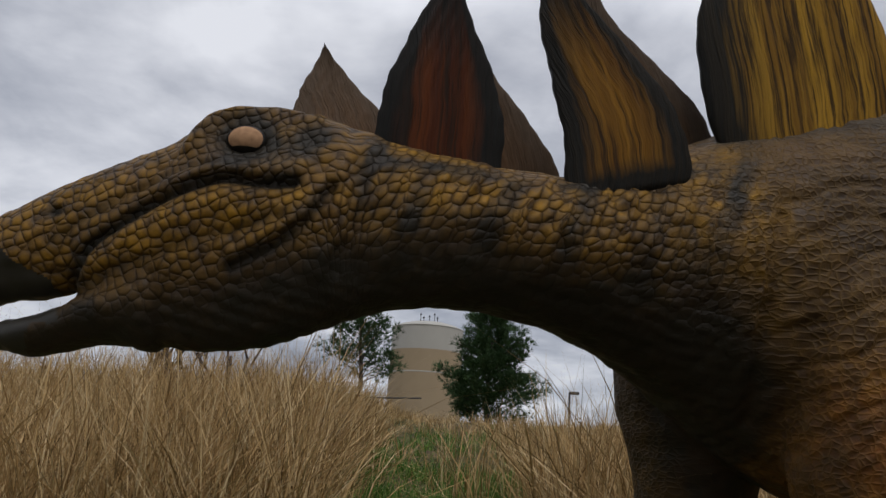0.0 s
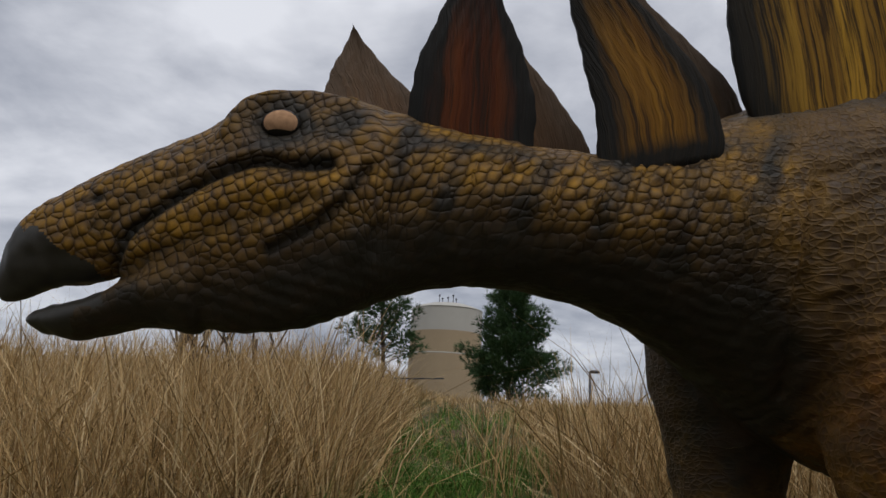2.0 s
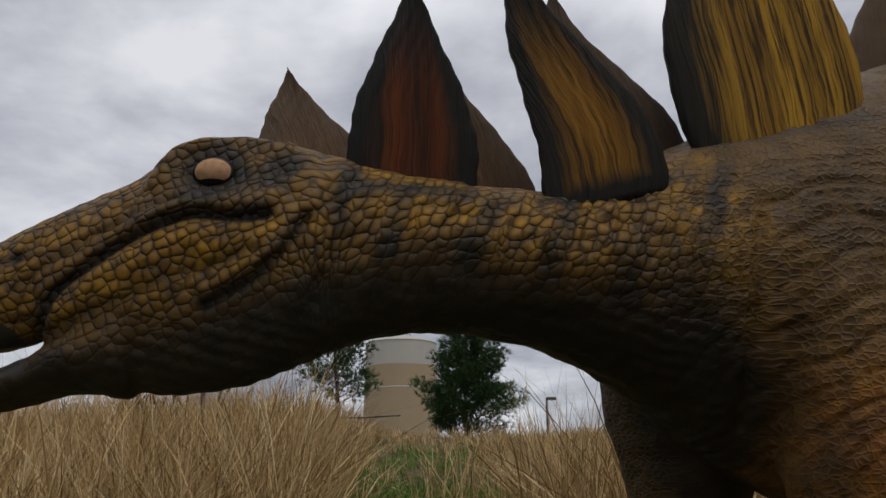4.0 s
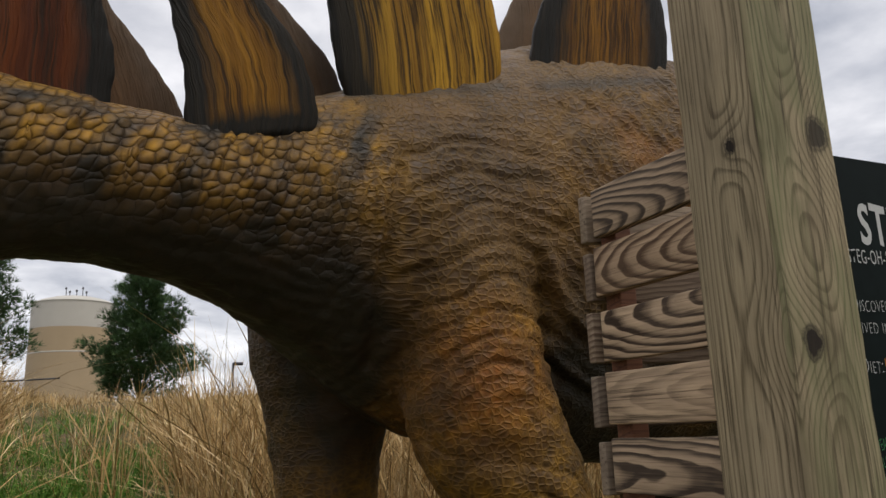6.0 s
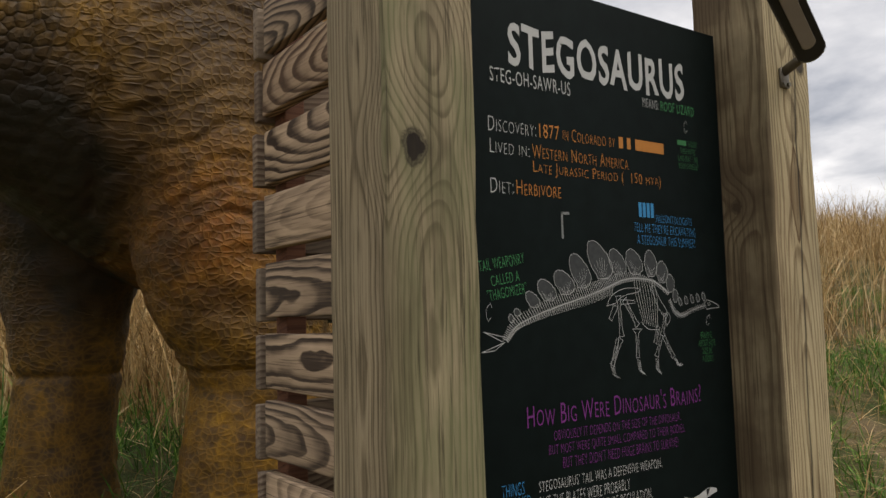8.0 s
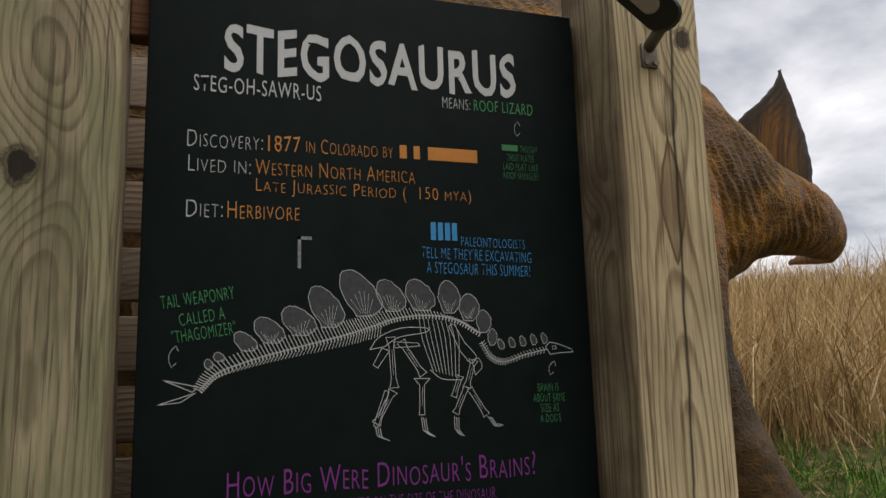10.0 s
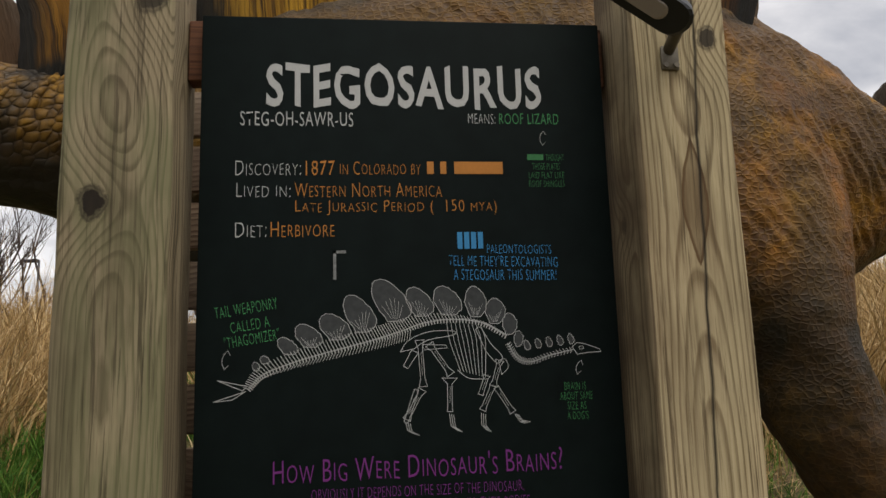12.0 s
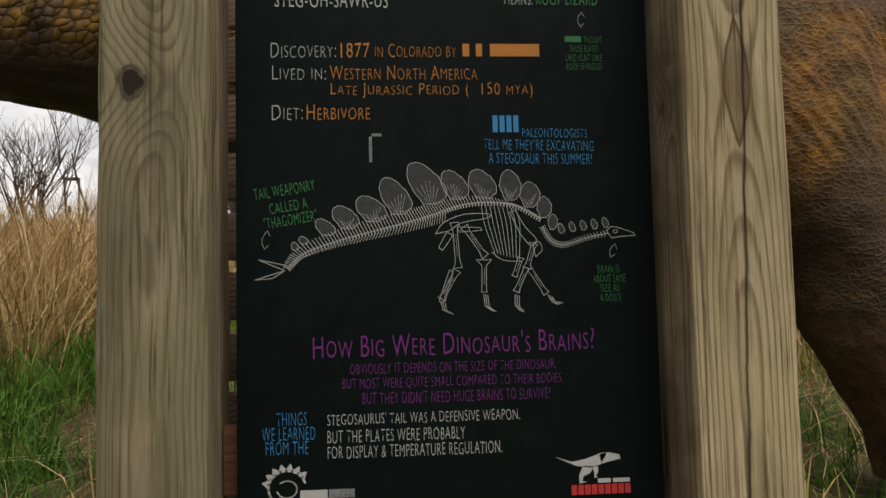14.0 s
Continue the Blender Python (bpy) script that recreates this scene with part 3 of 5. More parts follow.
NEAR_FORE = [
    (FOOT - 0.05, -0.06, 1.45, 0.26, 0.26), (FOOT + 0.06, -0.055, 1.45, 0.25, 0.25), (0.72, -0.045, 1.45, 0.226, 0.215), (0.90, -0.022, 1.45, 0.224, 0.21), (1.04, 0.0, 1.45, 0.222, 0.205),
    (1.09, -0.012, 1.45, 0.238, 0.222), (1.23, -0.066, 1.45, 0.257, 0.23), (1.36, -0.118, 1.455, 0.258, 0.24), (1.50, -0.155, 1.46, 0.243, 0.25), (1.65, -0.180, 1.48, 0.25, 0.26), (1.9, -0.22, 1.51, 0.27, 0.285), (2.15, -0.17, 1.56, 0.24, 0.29), (2.38, -0.12, 1.62, 0.16, 0.2)]
FAR_FORE = [
    (FOOT - 0.05, -0.47, 2.15, 0.23, 0.23), (FOOT + 0.08, -0.465, 2.15, 0.22, 0.22), (0.75, -0.458, 2.15, 0.180, 0.19), (1.05, -0.438, 2.15, 0.172, 0.19),
    (1.10, -0.438, 2.15, 0.185, 0.195), (1.29, -0.445, 2.13, 0.208, 0.2), (1.44, -0.432, 2.11, 0.252, 0.23), (1.63, -0.42, 2.09, 0.320, 0.26), (1.82, -0.41, 2.05, 0.340, 0.26), (1.98, -0.36, 2.02, 0.32, 0.26), (2.2, -0.28, 1.96, 0.22, 0.2)]
HIND = [
    (0.50, 1.80, 1.45, 0.23, 0.22), (0.65, 1.78, 1.45, 0.22, 0.2), (0.80, 1.68, 1.45, 0.21, 0.19), (1.02, 1.55, 1.45, 0.215, 0.2), (1.25, 1.455, 1.45, 0.205, 0.22),
    (1.45, 1.36, 1.45, 0.29, 0.25), (1.7, 1.26, 1.46, 0.43, 0.27), (2.1, 1.20, 1.50, 0.45, 0.27), (2.4, 1.18, 1.56, 0.33, 0.22), (2.58, 1.16, 1.62, 0.16, 0.12)]
FAR_HIND = [(z, cx + 0.08 - 0.48 * min(1, max(0, (1.75 - z) / 0.6)), 3.60 - cy, rx, ry) for z, cx, cy, rx, ry in HIND]


def blend_skin():
    """Joins the lofts into one even skin."""
    verts, faces, at = [], [], 0
    for v, f in [loft(trunk_rings(t)) for t in (TRUNK, MUZZLE, JAW)] + [loft(leg_rings(t)) for t in (NEAR_FORE, FAR_FORE, HIND, FAR_HIND)]:
        verts.append(v)
        faces += [tuple(i + at for i in face) for face in f]
        at += len(v)
    rough = new("rough_form", mesh_from("rough_form", np.concatenate(verts), faces, []))
    m = rough.modifiers.new("remesh", "REMESH")
    m.mode, m.voxel_size, m.adaptivity = "VOXEL", 0.0090, 0.0
    bpy.context.view_layer.update()
    me = bpy.data.meshes.new_from_object(rough.evaluated_get(bpy.context.evaluated_depsgraph_get()))
    bpy.data.objects.remove(rough)
    co = np.empty(len(me.vertices) * 3)
    me.vertices.foreach_get("co", co)
    co = co.reshape(-1, 3)
    edges = np.empty(len(me.edges) * 2, np.int64)
    me.edges.foreach_get("vertices", edges)
    edges = edges.reshape(-1, 2)
    quads = [tuple(p.vertices) for p in me.polygons]
    return co, edges, quads


def relax(co, edges, rounds, keep=None):
    a, b = edges.T
    n = len(co)
    deg = np.bincount(a, minlength=n) + np.bincount(b, minlength=n)
    for _ in range(rounds):
        mean = np.stack([(np.bincount(a, co[b, k], n) + np.bincount(b, co[a, k], n)) / deg for k in range(3)], 1)
        weight = 0.6 if keep is None else 0.6 * (1 - keep)[:, None]
        co = co + weight * (mean - co)
    return co


def normals_of(co, quads):
    q = np.array([(f[0], f[1], f[2], f[-1]) for f in quads])
    n = np.cross(co[q[:, 2]] - co[q[:, 0]], co[q[:, 3]] - co[q[:, 1]])
    out = np.stack([sum(np.bincount(q[:, c], n[:, k], len(co)) for c in range(4)) for k in range(3)], 1)
    return out / np.maximum(np.linalg.norm(out, axis=1), 1e-9)[:, None]


def value_noise(p, scale, seed):
    """Smooth noise from -1 to 1 on arrays of points."""
    p = np.asarray(p) * scale + seed * 17.31
    i = np.floor(p).astype(np.int64)
    f = p - i
    f = f * f * (3 - 2 * f)
    total = 0
    for dx in (0, 1):
        for dy in (0, 1):
            for dz in (0, 1):
                h = (i[:, 0] + dx) * 374761393 + (i[:, 1] + dy) * 668265263 + (i[:, 2] + dz) * 2147483647 + seed * 974711
                h = (h ^ (h >> 13)) * 1274126177
                h = ((h ^ (h >> 16)) & 0xFFFF) / 65535.0
                total = total + h * np.where(dx, f[:, 0], 1 - f[:, 0]) * np.where(dy, f[:, 1], 1 - f[:, 1]) * np.where(dz, f[:, 2], 1 - f[:, 2])
    return total * 2 - 1


def bell(d, width):
    return np.exp(-((d / width) ** 2))


def line_distance(x, z, line):
    """Distance in the x-z plane to a polyline."""
    best = np.full(len(x), 9.0)
    for (ax, az), (bx, bz) in zip(line, line[1:]):
        dx, dz = bx - ax, bz - az
        t = np.clip(((x - ax) * dx + (z - az) * dz) / (dx * dx + dz * dz), 0, 1)
        best = np.minimum(best, np.hypot(x - ax - t * dx, z - az - t * dz))
    return best


def ramp01(v, a, b):
    t = np.clip((v - a) / (b - a), 0, 1)
    return t * t * (3 - 2 * t)


MOUTH = glide([(-2.40, 1.855), (-2.36, 1.925), (-2.267, 2.000), (-2.138, 2.078), (-2.015, 2.120), (-1.91, 2.112), (-1.826, 2.122)], 5)
JAWLINE = glide([(-2.36, 1.842), (-2.21, 1.897), (-2.04, 1.962), (-1.87, 2.020), (-1.76, 2.085)], 5)
SNOUT = glide([(-2.46, 1.94), (-2.36, 2.02), (-2.25, 2.085), (-2.12, 2.150), (-1.98, 2.168)], 5)
CHEEK = glide([(-1.72, 2.115), (-1.79, 2.015), (-1.87, 1.945), (-1.97, 1.890)], 5)
NAPE = glide([(-1.72, 2.34), (-1.675, 2.18), (-1.675, 2.03), (-1.72, 1.90)], 5)
BROW = glide([(-2.13, 2.22), (-2.085, 2.315), (-1.96, 2.352), (-1.80, 2.338)], 5)
EYE_AT = (-1.978, 2.250)
NOD = 0.046


def nod(x):
    """How far the head is let down from its raised stance."""
    return -NOD * ramp01(-np.asarray(x, float), 1.2, 1.85)


def sculpt(co, edges, quads):
    """Folds, creases, eye hollows and swellings."""
    head = ramp01(-co[:, 0], 2.15, 2.4)
    co = relax(co, edges, 9, 0.8 * head)
    normal = normals_of(co, quads)
    x, y, z = co.T
    near = ramp01(1.9 - y, 0.0, 0.3)
    side = np.abs(normal[:, 1])
    wob = value_noise(co, 4.0, 3) + 0.6 * value_noise(co, 11.0, 4)
    broken = ramp01(value_noise(co * (1, 1, 2.2), 6.0, 6), -0.55, 0.45)
    on_head = ramp01(-x, 1.62, 1.75)
    push = np.zeros(len(co))
    push -= 0.026 * bell(line_distance(x, z, MOUTH), 0.014) * side * on_head
    push += 0.016 * bell(line_distance(x, z - 0.038, MOUTH), 0.03) * side * on_head * ramp01(x, -2.3, -2.1)
    push += 0.014 * bell(line_distance(x, z + 0.06, MOUTH), 0.045) * side * on_head
    push -= 0.018 * bell(line_distance(x, z, CHEEK), 0.013) * side * on_head
    push += 0.014 * bell(line_distance(x, z - 0.03, CHEEK), 0.03) * side * on_head
    push -= 0.007 * bell(line_distance(x, z, JAWLINE), 0.014) * side * on_head
    push -= 0.008 * bell(line_distance(x, z, SNOUT), 0.013) * side * on_head
    push += 0.010 * bell(line_distance(x + 0.03, z, NAPE), 0.03) * side
    push -= 0.010 * bell(line_distance(x - 0.02, z, NAPE), 0.02) * side
    push += 0.026 * bell(line_distance(x, z, BROW), 0.022) * side * on_head
    eye = np.hypot((x - EYE_AT[0]) / 1.5, z - EYE_AT[1])
    push -= 0.046 * bell(eye, 0.045) * side * on_head
    push -= 0.018 * bell(np.hypot(x + 1.79, (z - 2.265)), 0.04) * side * on_head
    push -= 0.016 * bell(np.hypot((x + 2.47) / 1.5, z - 2.02), 0.014) * side
    # beak edge
    push += 0.006 * ramp01(-x - 0.35 * (z - 1.85), 2.60, 2.63) * ramp01(z, 1.70, 1.74)
    # ring folds down the neck
    neck = ramp01(x, -1.68, -1.5) * ramp01(-x, 0.45, 0.75)
    slant = x + 0.34 * (2.2 - z) + 0.035 * wob
    p = slant / 0.088 + 0.3 * value_noise(co, 3.0, 31)
    ridge_off = np.abs(p - np.round(p))
    push += neck * side * (0.016 * bell(ridge_off, 0.10) - 0.004 * bell(ridge_off - 0.22, 0.1)) * ramp01(z, 1.85, 2.0) * ramp01(2.19 - z, 0.0, 0.08) * (0.4 + 0.6 * broken)
    push += ramp01(-x, 0.45, 0.75) * ramp01(x, -2.3, -2.1) * 0.0016 * np.sin((z + 0.25 * x) * math.tau / 0.035 + 2 * wob) * ramp01(1.92 - z, 0.0, 0.12) * ramp01(z, 1.5, 1.6) * ramp01(1.95 - y, 0, 0.1)
    # arching folds over the shoulder and level folds on the foreleg: narrow grooves with soft swells between
    r = np.hypot((x + 0.14) * 1.15, z - 1.22)
    arch = near * ramp01(1.22 - r, 0, 0.2) * ramp01(z, 1.32, 1.45) * bell(x + 0.16, 0.36)
    for gap, slip, deep in ((0.098, 0.0, 0.0095), (0.047, 0.4, 0.0042)):
        p = r / gap + slip + 0.42 * wob + 0.25 * value_noise(co, 2.1, 12)
        off = np.abs(p - np.round(p))
        push -= arch * deep * bell(off, 0.12) * (0.35 + 0.65 * broken)
        push += arch * 0.4 * deep * bell(off - 0.25, 0.16)
    fore = near * bell(x + 0.10, 0.3) * ramp01(1.40 - z, 0, 0.1) * ramp01(z, 0.98, 1.1)
    p = (z + 0.10 * np.sin(4 * x)) / 0.075 + 0.5 * wob
    push -= fore * 0.012 * bell(np.abs(p - np.round(p)), 0.10) * broken
    push += fore * 0.004 * np.sin(p * 3.0)
    push -= 0.016 * near * bell(z - 1.085, 0.012) * bell(x + 0.05, 0.3)
    push -= 0.012 * bell(z - 1.06, 0.012) * bell(x + 0.45, 0.25) * ramp01(y, 1.9, 2.0)
    # crease between neck and shoulder, deep folds behind the elbow
    push -= 0.020 * near * bell(line_distance(x, z, [(-0.47, 2.12), (-0.505, 1.95), (-0.53, 1.75), (-0.50, 1.55)]), 0.02)
    push += 0.012 * near * bell(line_distance(x, z, [(-0.55, 2.08), (-0.535, 1.92), (-0.55, 1.8)]), 0.012)
    for k in range(1, 5):
        fold = glide([(-0.02 + 0.02 * k, 1.97 - 0.10 * k), (0.03 + 0.03 * k, 1.82 - 0.08 * k), (0.13 + 0.05 * k, 1.70 - 0.07 * k), (0.30 + 0.06 * k, 1.61 - 0.06 * k)], 4)
        push -= 0.022 * near * bell(line_distance(x, z, fold), 0.020)
        push += 0.016 * near * bell(line_distance(x - 0.03, z - 0.03, fold), 0.022)
    # flank: long slanting wrinkles; thigh: uneven pads
    flank = near * ramp01(x, 0.05, 0.25) * ramp01(z, 1.5, 1.7)
    push += flank * 0.0055 * np.sin((x * 0.8 + z * 0.55) * math.tau / 0.05 + 2.8 * wob) * broken
    push += 0.010 * value_noise(co, 7.0, 5) * near * ramp01(x, 0.9, 1.1)
    push += 0.006 * value_noise(co, 16.0, 8) * (1 - 0.6 * on_head) + 0.003 * value_noise(co, 34.0, 9)
    co = co + normal * push[:, None]
    co[:, 2] += nod(co[:, 0])
    return co


# base left, base right, tip (x, z), outward swell left and right, y, lean, gold, tan
PLATES = [
    ((-1.615, 2.20), (-1.295, 2.16), (-1.46, 2.90), 0.045, 0.065, 1.255, 0.01, 0.0, 0.0),
    ((-1.09, 2.15), (-0.72, 2.25), (-1.15, 2.99), -0.03, 0.03, 1.275, 0.01, 0.50, 0.0),
    ((-0.565, 2.40), (-0.05, 2.49), (-0.42, 3.62), 0.12, 0.10, 1.415, 0.01, 1.0, 0.0),
    ((0.11, 2.50), (0.67, 2.61), (0.50, 3.65), 0.02, 0.12, 1.41, 0.01, 0.42, 0.0),
    ((0.84, 2.55), (1.37, 2.46), (1.25, 3.40), 0.00, 0.12, 1.43, 0.02, 0.3, 0.0),
    ((2.06, 2.20), (2.45, 2.05), (2.36, 2.60), 0.06, 0.05, 1.74, 0.00, 0.3, 0.2),
    ((-1.92, 2.28), (-1.54, 2.26), (-1.85, 2.73), 0.02, 0.08, 1.47, -0.02, 0.2, 0.75),
    ((-1.46, 2.16), (-1.06, 2.16), (-1.38, 2.80), 0.02, 0.05, 1.50, -0.02, 0.2, 0.75),
    ((-1.00, 2.20), (-0.56, 2.34), (-0.97, 3.06), 0.02, 0.07, 1.55, -0.02, 0.3, 0.55),
    ((0.33, 2.68), (0.85, 2.80), (0.65, 3.75), 0.12, 0.10, 1.98, -0.02, 0.3, 0.8),
    ((1.24, 2.70), (1.68, 2.58), (1.72, 3.40), 0.00, 0.10, 2.02, -0.02, 0.3, 0.8),
]


def skin_paint(co):
    """Where the statue's paints lie, from 0 to 1; dark also holds painted-in shade."""
    x, y, z = co.T
    z = z - nod(x)
    n1, n2, n3 = value_noise(co, 3.1, 21), value_noise(co, 8.0, 22), value_noise(co, 1.7, 23)
    head = ramp01(-x, 1.62, 1.78)
    neck = ramp01(x, -1.75, -1.6) * ramp01(-x, 0.35, 0.6)
    # under: shade below head, neck and chest, put into the colour
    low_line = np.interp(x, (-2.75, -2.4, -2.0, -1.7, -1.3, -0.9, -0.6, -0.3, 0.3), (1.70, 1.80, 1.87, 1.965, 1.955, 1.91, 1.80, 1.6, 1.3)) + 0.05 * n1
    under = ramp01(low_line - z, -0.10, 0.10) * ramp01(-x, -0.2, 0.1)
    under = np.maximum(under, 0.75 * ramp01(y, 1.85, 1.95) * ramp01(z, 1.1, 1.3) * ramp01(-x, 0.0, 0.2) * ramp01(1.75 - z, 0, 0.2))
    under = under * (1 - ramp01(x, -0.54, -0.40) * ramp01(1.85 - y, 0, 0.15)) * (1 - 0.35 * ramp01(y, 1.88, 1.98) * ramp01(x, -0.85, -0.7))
    stripe = ramp01(np.sin((x + 0.35 * (2.2 - z) + 0.04 * n1) * math.tau / 0.21), 0.25, 0.9) * neck * ramp01(z, 1.85, 2.0)
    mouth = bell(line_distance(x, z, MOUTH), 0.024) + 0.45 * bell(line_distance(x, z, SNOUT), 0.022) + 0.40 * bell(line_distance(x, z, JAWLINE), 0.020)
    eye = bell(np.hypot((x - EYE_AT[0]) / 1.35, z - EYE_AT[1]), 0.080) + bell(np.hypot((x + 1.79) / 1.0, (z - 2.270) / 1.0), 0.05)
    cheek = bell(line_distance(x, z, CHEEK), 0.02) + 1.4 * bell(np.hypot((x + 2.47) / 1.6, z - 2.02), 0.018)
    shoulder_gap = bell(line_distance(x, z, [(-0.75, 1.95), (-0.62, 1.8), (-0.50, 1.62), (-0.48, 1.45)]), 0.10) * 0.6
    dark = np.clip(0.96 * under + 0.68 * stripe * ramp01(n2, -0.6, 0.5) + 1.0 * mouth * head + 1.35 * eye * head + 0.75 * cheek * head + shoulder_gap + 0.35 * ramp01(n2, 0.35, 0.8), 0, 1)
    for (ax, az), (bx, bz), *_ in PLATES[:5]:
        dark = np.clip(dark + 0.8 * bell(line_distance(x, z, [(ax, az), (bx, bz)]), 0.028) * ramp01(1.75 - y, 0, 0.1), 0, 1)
    # shade beneath the belly, likewise darkened in the colour
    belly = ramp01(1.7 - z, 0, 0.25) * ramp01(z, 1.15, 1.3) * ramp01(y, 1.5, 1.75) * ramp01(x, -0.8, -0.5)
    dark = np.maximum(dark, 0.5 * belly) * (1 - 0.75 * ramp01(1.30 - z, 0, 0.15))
    ochre = np.clip(1.0 * head + neck * (0.50 + 0.55 * n2) + 0.22 + 0.60 * n1, 0, 1) * (1 - 0.8 * under)
    band = ramp01(np.interp(x, MOUTH[:, 0], MOUTH[:, 1]) - z, 0.0, 0.03) * ramp01(z - np.interp(x, JAWLINE[:, 0], JAWLINE[:, 1]), -0.02, 0.02) * head
    ochre = np.clip(ochre * (1 - 0.25 * head) + 0.8 * band, 0, 1)
    limb = bell(x + 0.13, 0.22) * ramp01(1.75 - z, 0, 0.1)
    ochre = np.clip(ochre * (1 - 0.25 * ramp01(x, -0.5, 0.0)) + 0.75 * limb * ramp01(n2, -0.5, 0.4) + 0.5 * ramp01(1.3 - z, 0, 0.2), 0, 1)
    rust = np.clip(bell(np.hypot(x + 0.22, (z - 1.50)), 0.17) + 0.5 * bell(np.hypot(x - 0.45, z - 2.15), 0.25) * (0.5 + n2) + 0.35 * ramp01(n3, 0.2, 0.7) * ramp01(x, -0.3, 0.3), 0, 1)
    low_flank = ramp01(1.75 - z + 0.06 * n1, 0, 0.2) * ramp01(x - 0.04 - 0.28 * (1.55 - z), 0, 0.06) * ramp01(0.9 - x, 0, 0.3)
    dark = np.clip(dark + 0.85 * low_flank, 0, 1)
    rear = ramp01(x, 0.7, 1.0)
    ochre = np.clip(ochre + 1.0 * rear * ramp01(n2 + n1, -0.4, 0.4) * ramp01(z, 1.45, 1.7), 0, 1)
    rust = np.clip(rust + 0.45 * rear * ramp01(n1, -0.3, 0.4) * ramp01(z, 1.35, 1.6), 0, 1)
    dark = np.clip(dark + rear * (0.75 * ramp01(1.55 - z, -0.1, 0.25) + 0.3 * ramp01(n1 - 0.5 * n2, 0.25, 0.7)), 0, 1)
    scaly = ramp01(-x, 0.28, 0.95) * ramp01(z, 1.50, 1.80)
    relief = np.clip(0.36 + 0.34 * ramp01(-x, 0.35, 0.6) - 0.58 * under, 0.06, 1) * (1 - 0.6 * ramp01(1.10 - z, 0, 0.04))
    # running measures along and across the rows of scales
    row = x + 0.34 * (2.2 - z) * neck + 0.40 * (z - 2.05) * head
    rise = z - 0.42 * (x + 1.70) * ramp01(-x, 1.68, 1.95)
    dust = 0.45 * ramp01(z - np.interp(x, (-2.7, -1.9, -1.2, -0.6, 0.0, 0.6, 1.4, 2.2), (2.3, 2.36, 2.17, 2.32, 2.40, 2.52, 2.45, 2.05)), 0.0, 0.14)
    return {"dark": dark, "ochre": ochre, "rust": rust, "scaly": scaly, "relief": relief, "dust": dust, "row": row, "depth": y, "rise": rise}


def plate_shape(bl, br, tip, swell_l, swell_r, y, lean, gold, tan, seed):
    """A thick leaf of ribbed hide, with a rolled rim."""
    bl, br, tip = np.array(bl) - (0, 0.05), np.array(br) - (0, 0.05), np.array(tip)
    rows, cols = 40, 28
    h = tip[1] - (bl[1] + br[1]) / 2
    s = np.linspace(0, 1, rows)[:, None]

    def edge(a, swell, sign):
        c1, c2 = a + np.array((sign * swell * 1.5, 0.40 * h)), tip + np.array((sign * (0.075 + 0.40 * abs(swell)), -0.42 * h))
        return (1 - s) ** 3 * a + 3 * s * (1 - s) ** 2 * c1 + 3 * s**2 * (1 - s) * c2 + s**3 * tip

    left, right = edge(bl, swell_l, -1), edge(br, swell_r, 1)
    # ragged rim
    rag = 0.0025 * np.sin(s * 23 + seed) + 0.002 * np.sin(s * 61 + 2 * seed)
    left[:, 0] += rag[:, 0]
    right[:, 0] -= rag[::-1, 0]
    verts, attrs, faces = [], {k: [] for k in ("across", "upward", "rim", "gold", "tan", "seed")}, []
    width = np.maximum(np.linalg.norm(right - left, axis=1), 1e-4)
    for face in (-1, 1):
        for i in range(rows):
            for j in range(cols):
                u = j / (cols - 1)
                p = left[i] * (1 - u) + right[i] * u
                lens = (1 - (2 * u - 1) ** 4) * (1 - s[i, 0] ** 3)
                thick = 0.010 + 0.026 * lens * (1 - 0.5 * s[i, 0])
                ridge = 0.0045 * math.sin(u * width[i] * 170 + 0.35 * math.sin(s[i, 0] * 5 + seed) + seed) * lens
                dip = 0.018 * math.sin(s[i, 0] * 3.2 + seed) * (2 * u - 1)
                verts.append((p[0], y + face * (thick + ridge) + lean * s[i, 0] * -4 * h * 0.3 + dip, p[1]))
                attrs["across"].append((u - 0.5) * width[i])
                attrs["upward"].append(s[i, 0] * h)
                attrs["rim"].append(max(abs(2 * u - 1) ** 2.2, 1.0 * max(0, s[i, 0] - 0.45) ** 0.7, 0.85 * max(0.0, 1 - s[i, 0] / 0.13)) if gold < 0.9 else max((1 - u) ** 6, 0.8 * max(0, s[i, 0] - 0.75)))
                attrs["gold"].append(gold)
                attrs["tan"].append(tan)
                attrs["seed"].append(seed * 3.1)
    m = rows * cols
    for i in range(rows - 1):
        for j in range(cols - 1):
            a = i * cols + j
            faces.append((a, a + 1, a + cols + 1, a + cols))
            faces.append((m + a, m + a + cols, m + a + cols + 1, m + a + 1))
        for j in (0, cols - 1):
            a, b = i * cols + j, (i + 1) * cols + j
            faces.append((a, b, m + b, m + a) if j == 0 else (b, a, m + a, m + b))
    for j in range(cols - 1):
        a = (rows - 1) * cols + j
        faces.append((a, a + 1, m + a + 1, m + a))
        faces.append((j + 1, j, m + j, m + j + 1))
    return verts, faces, attrs


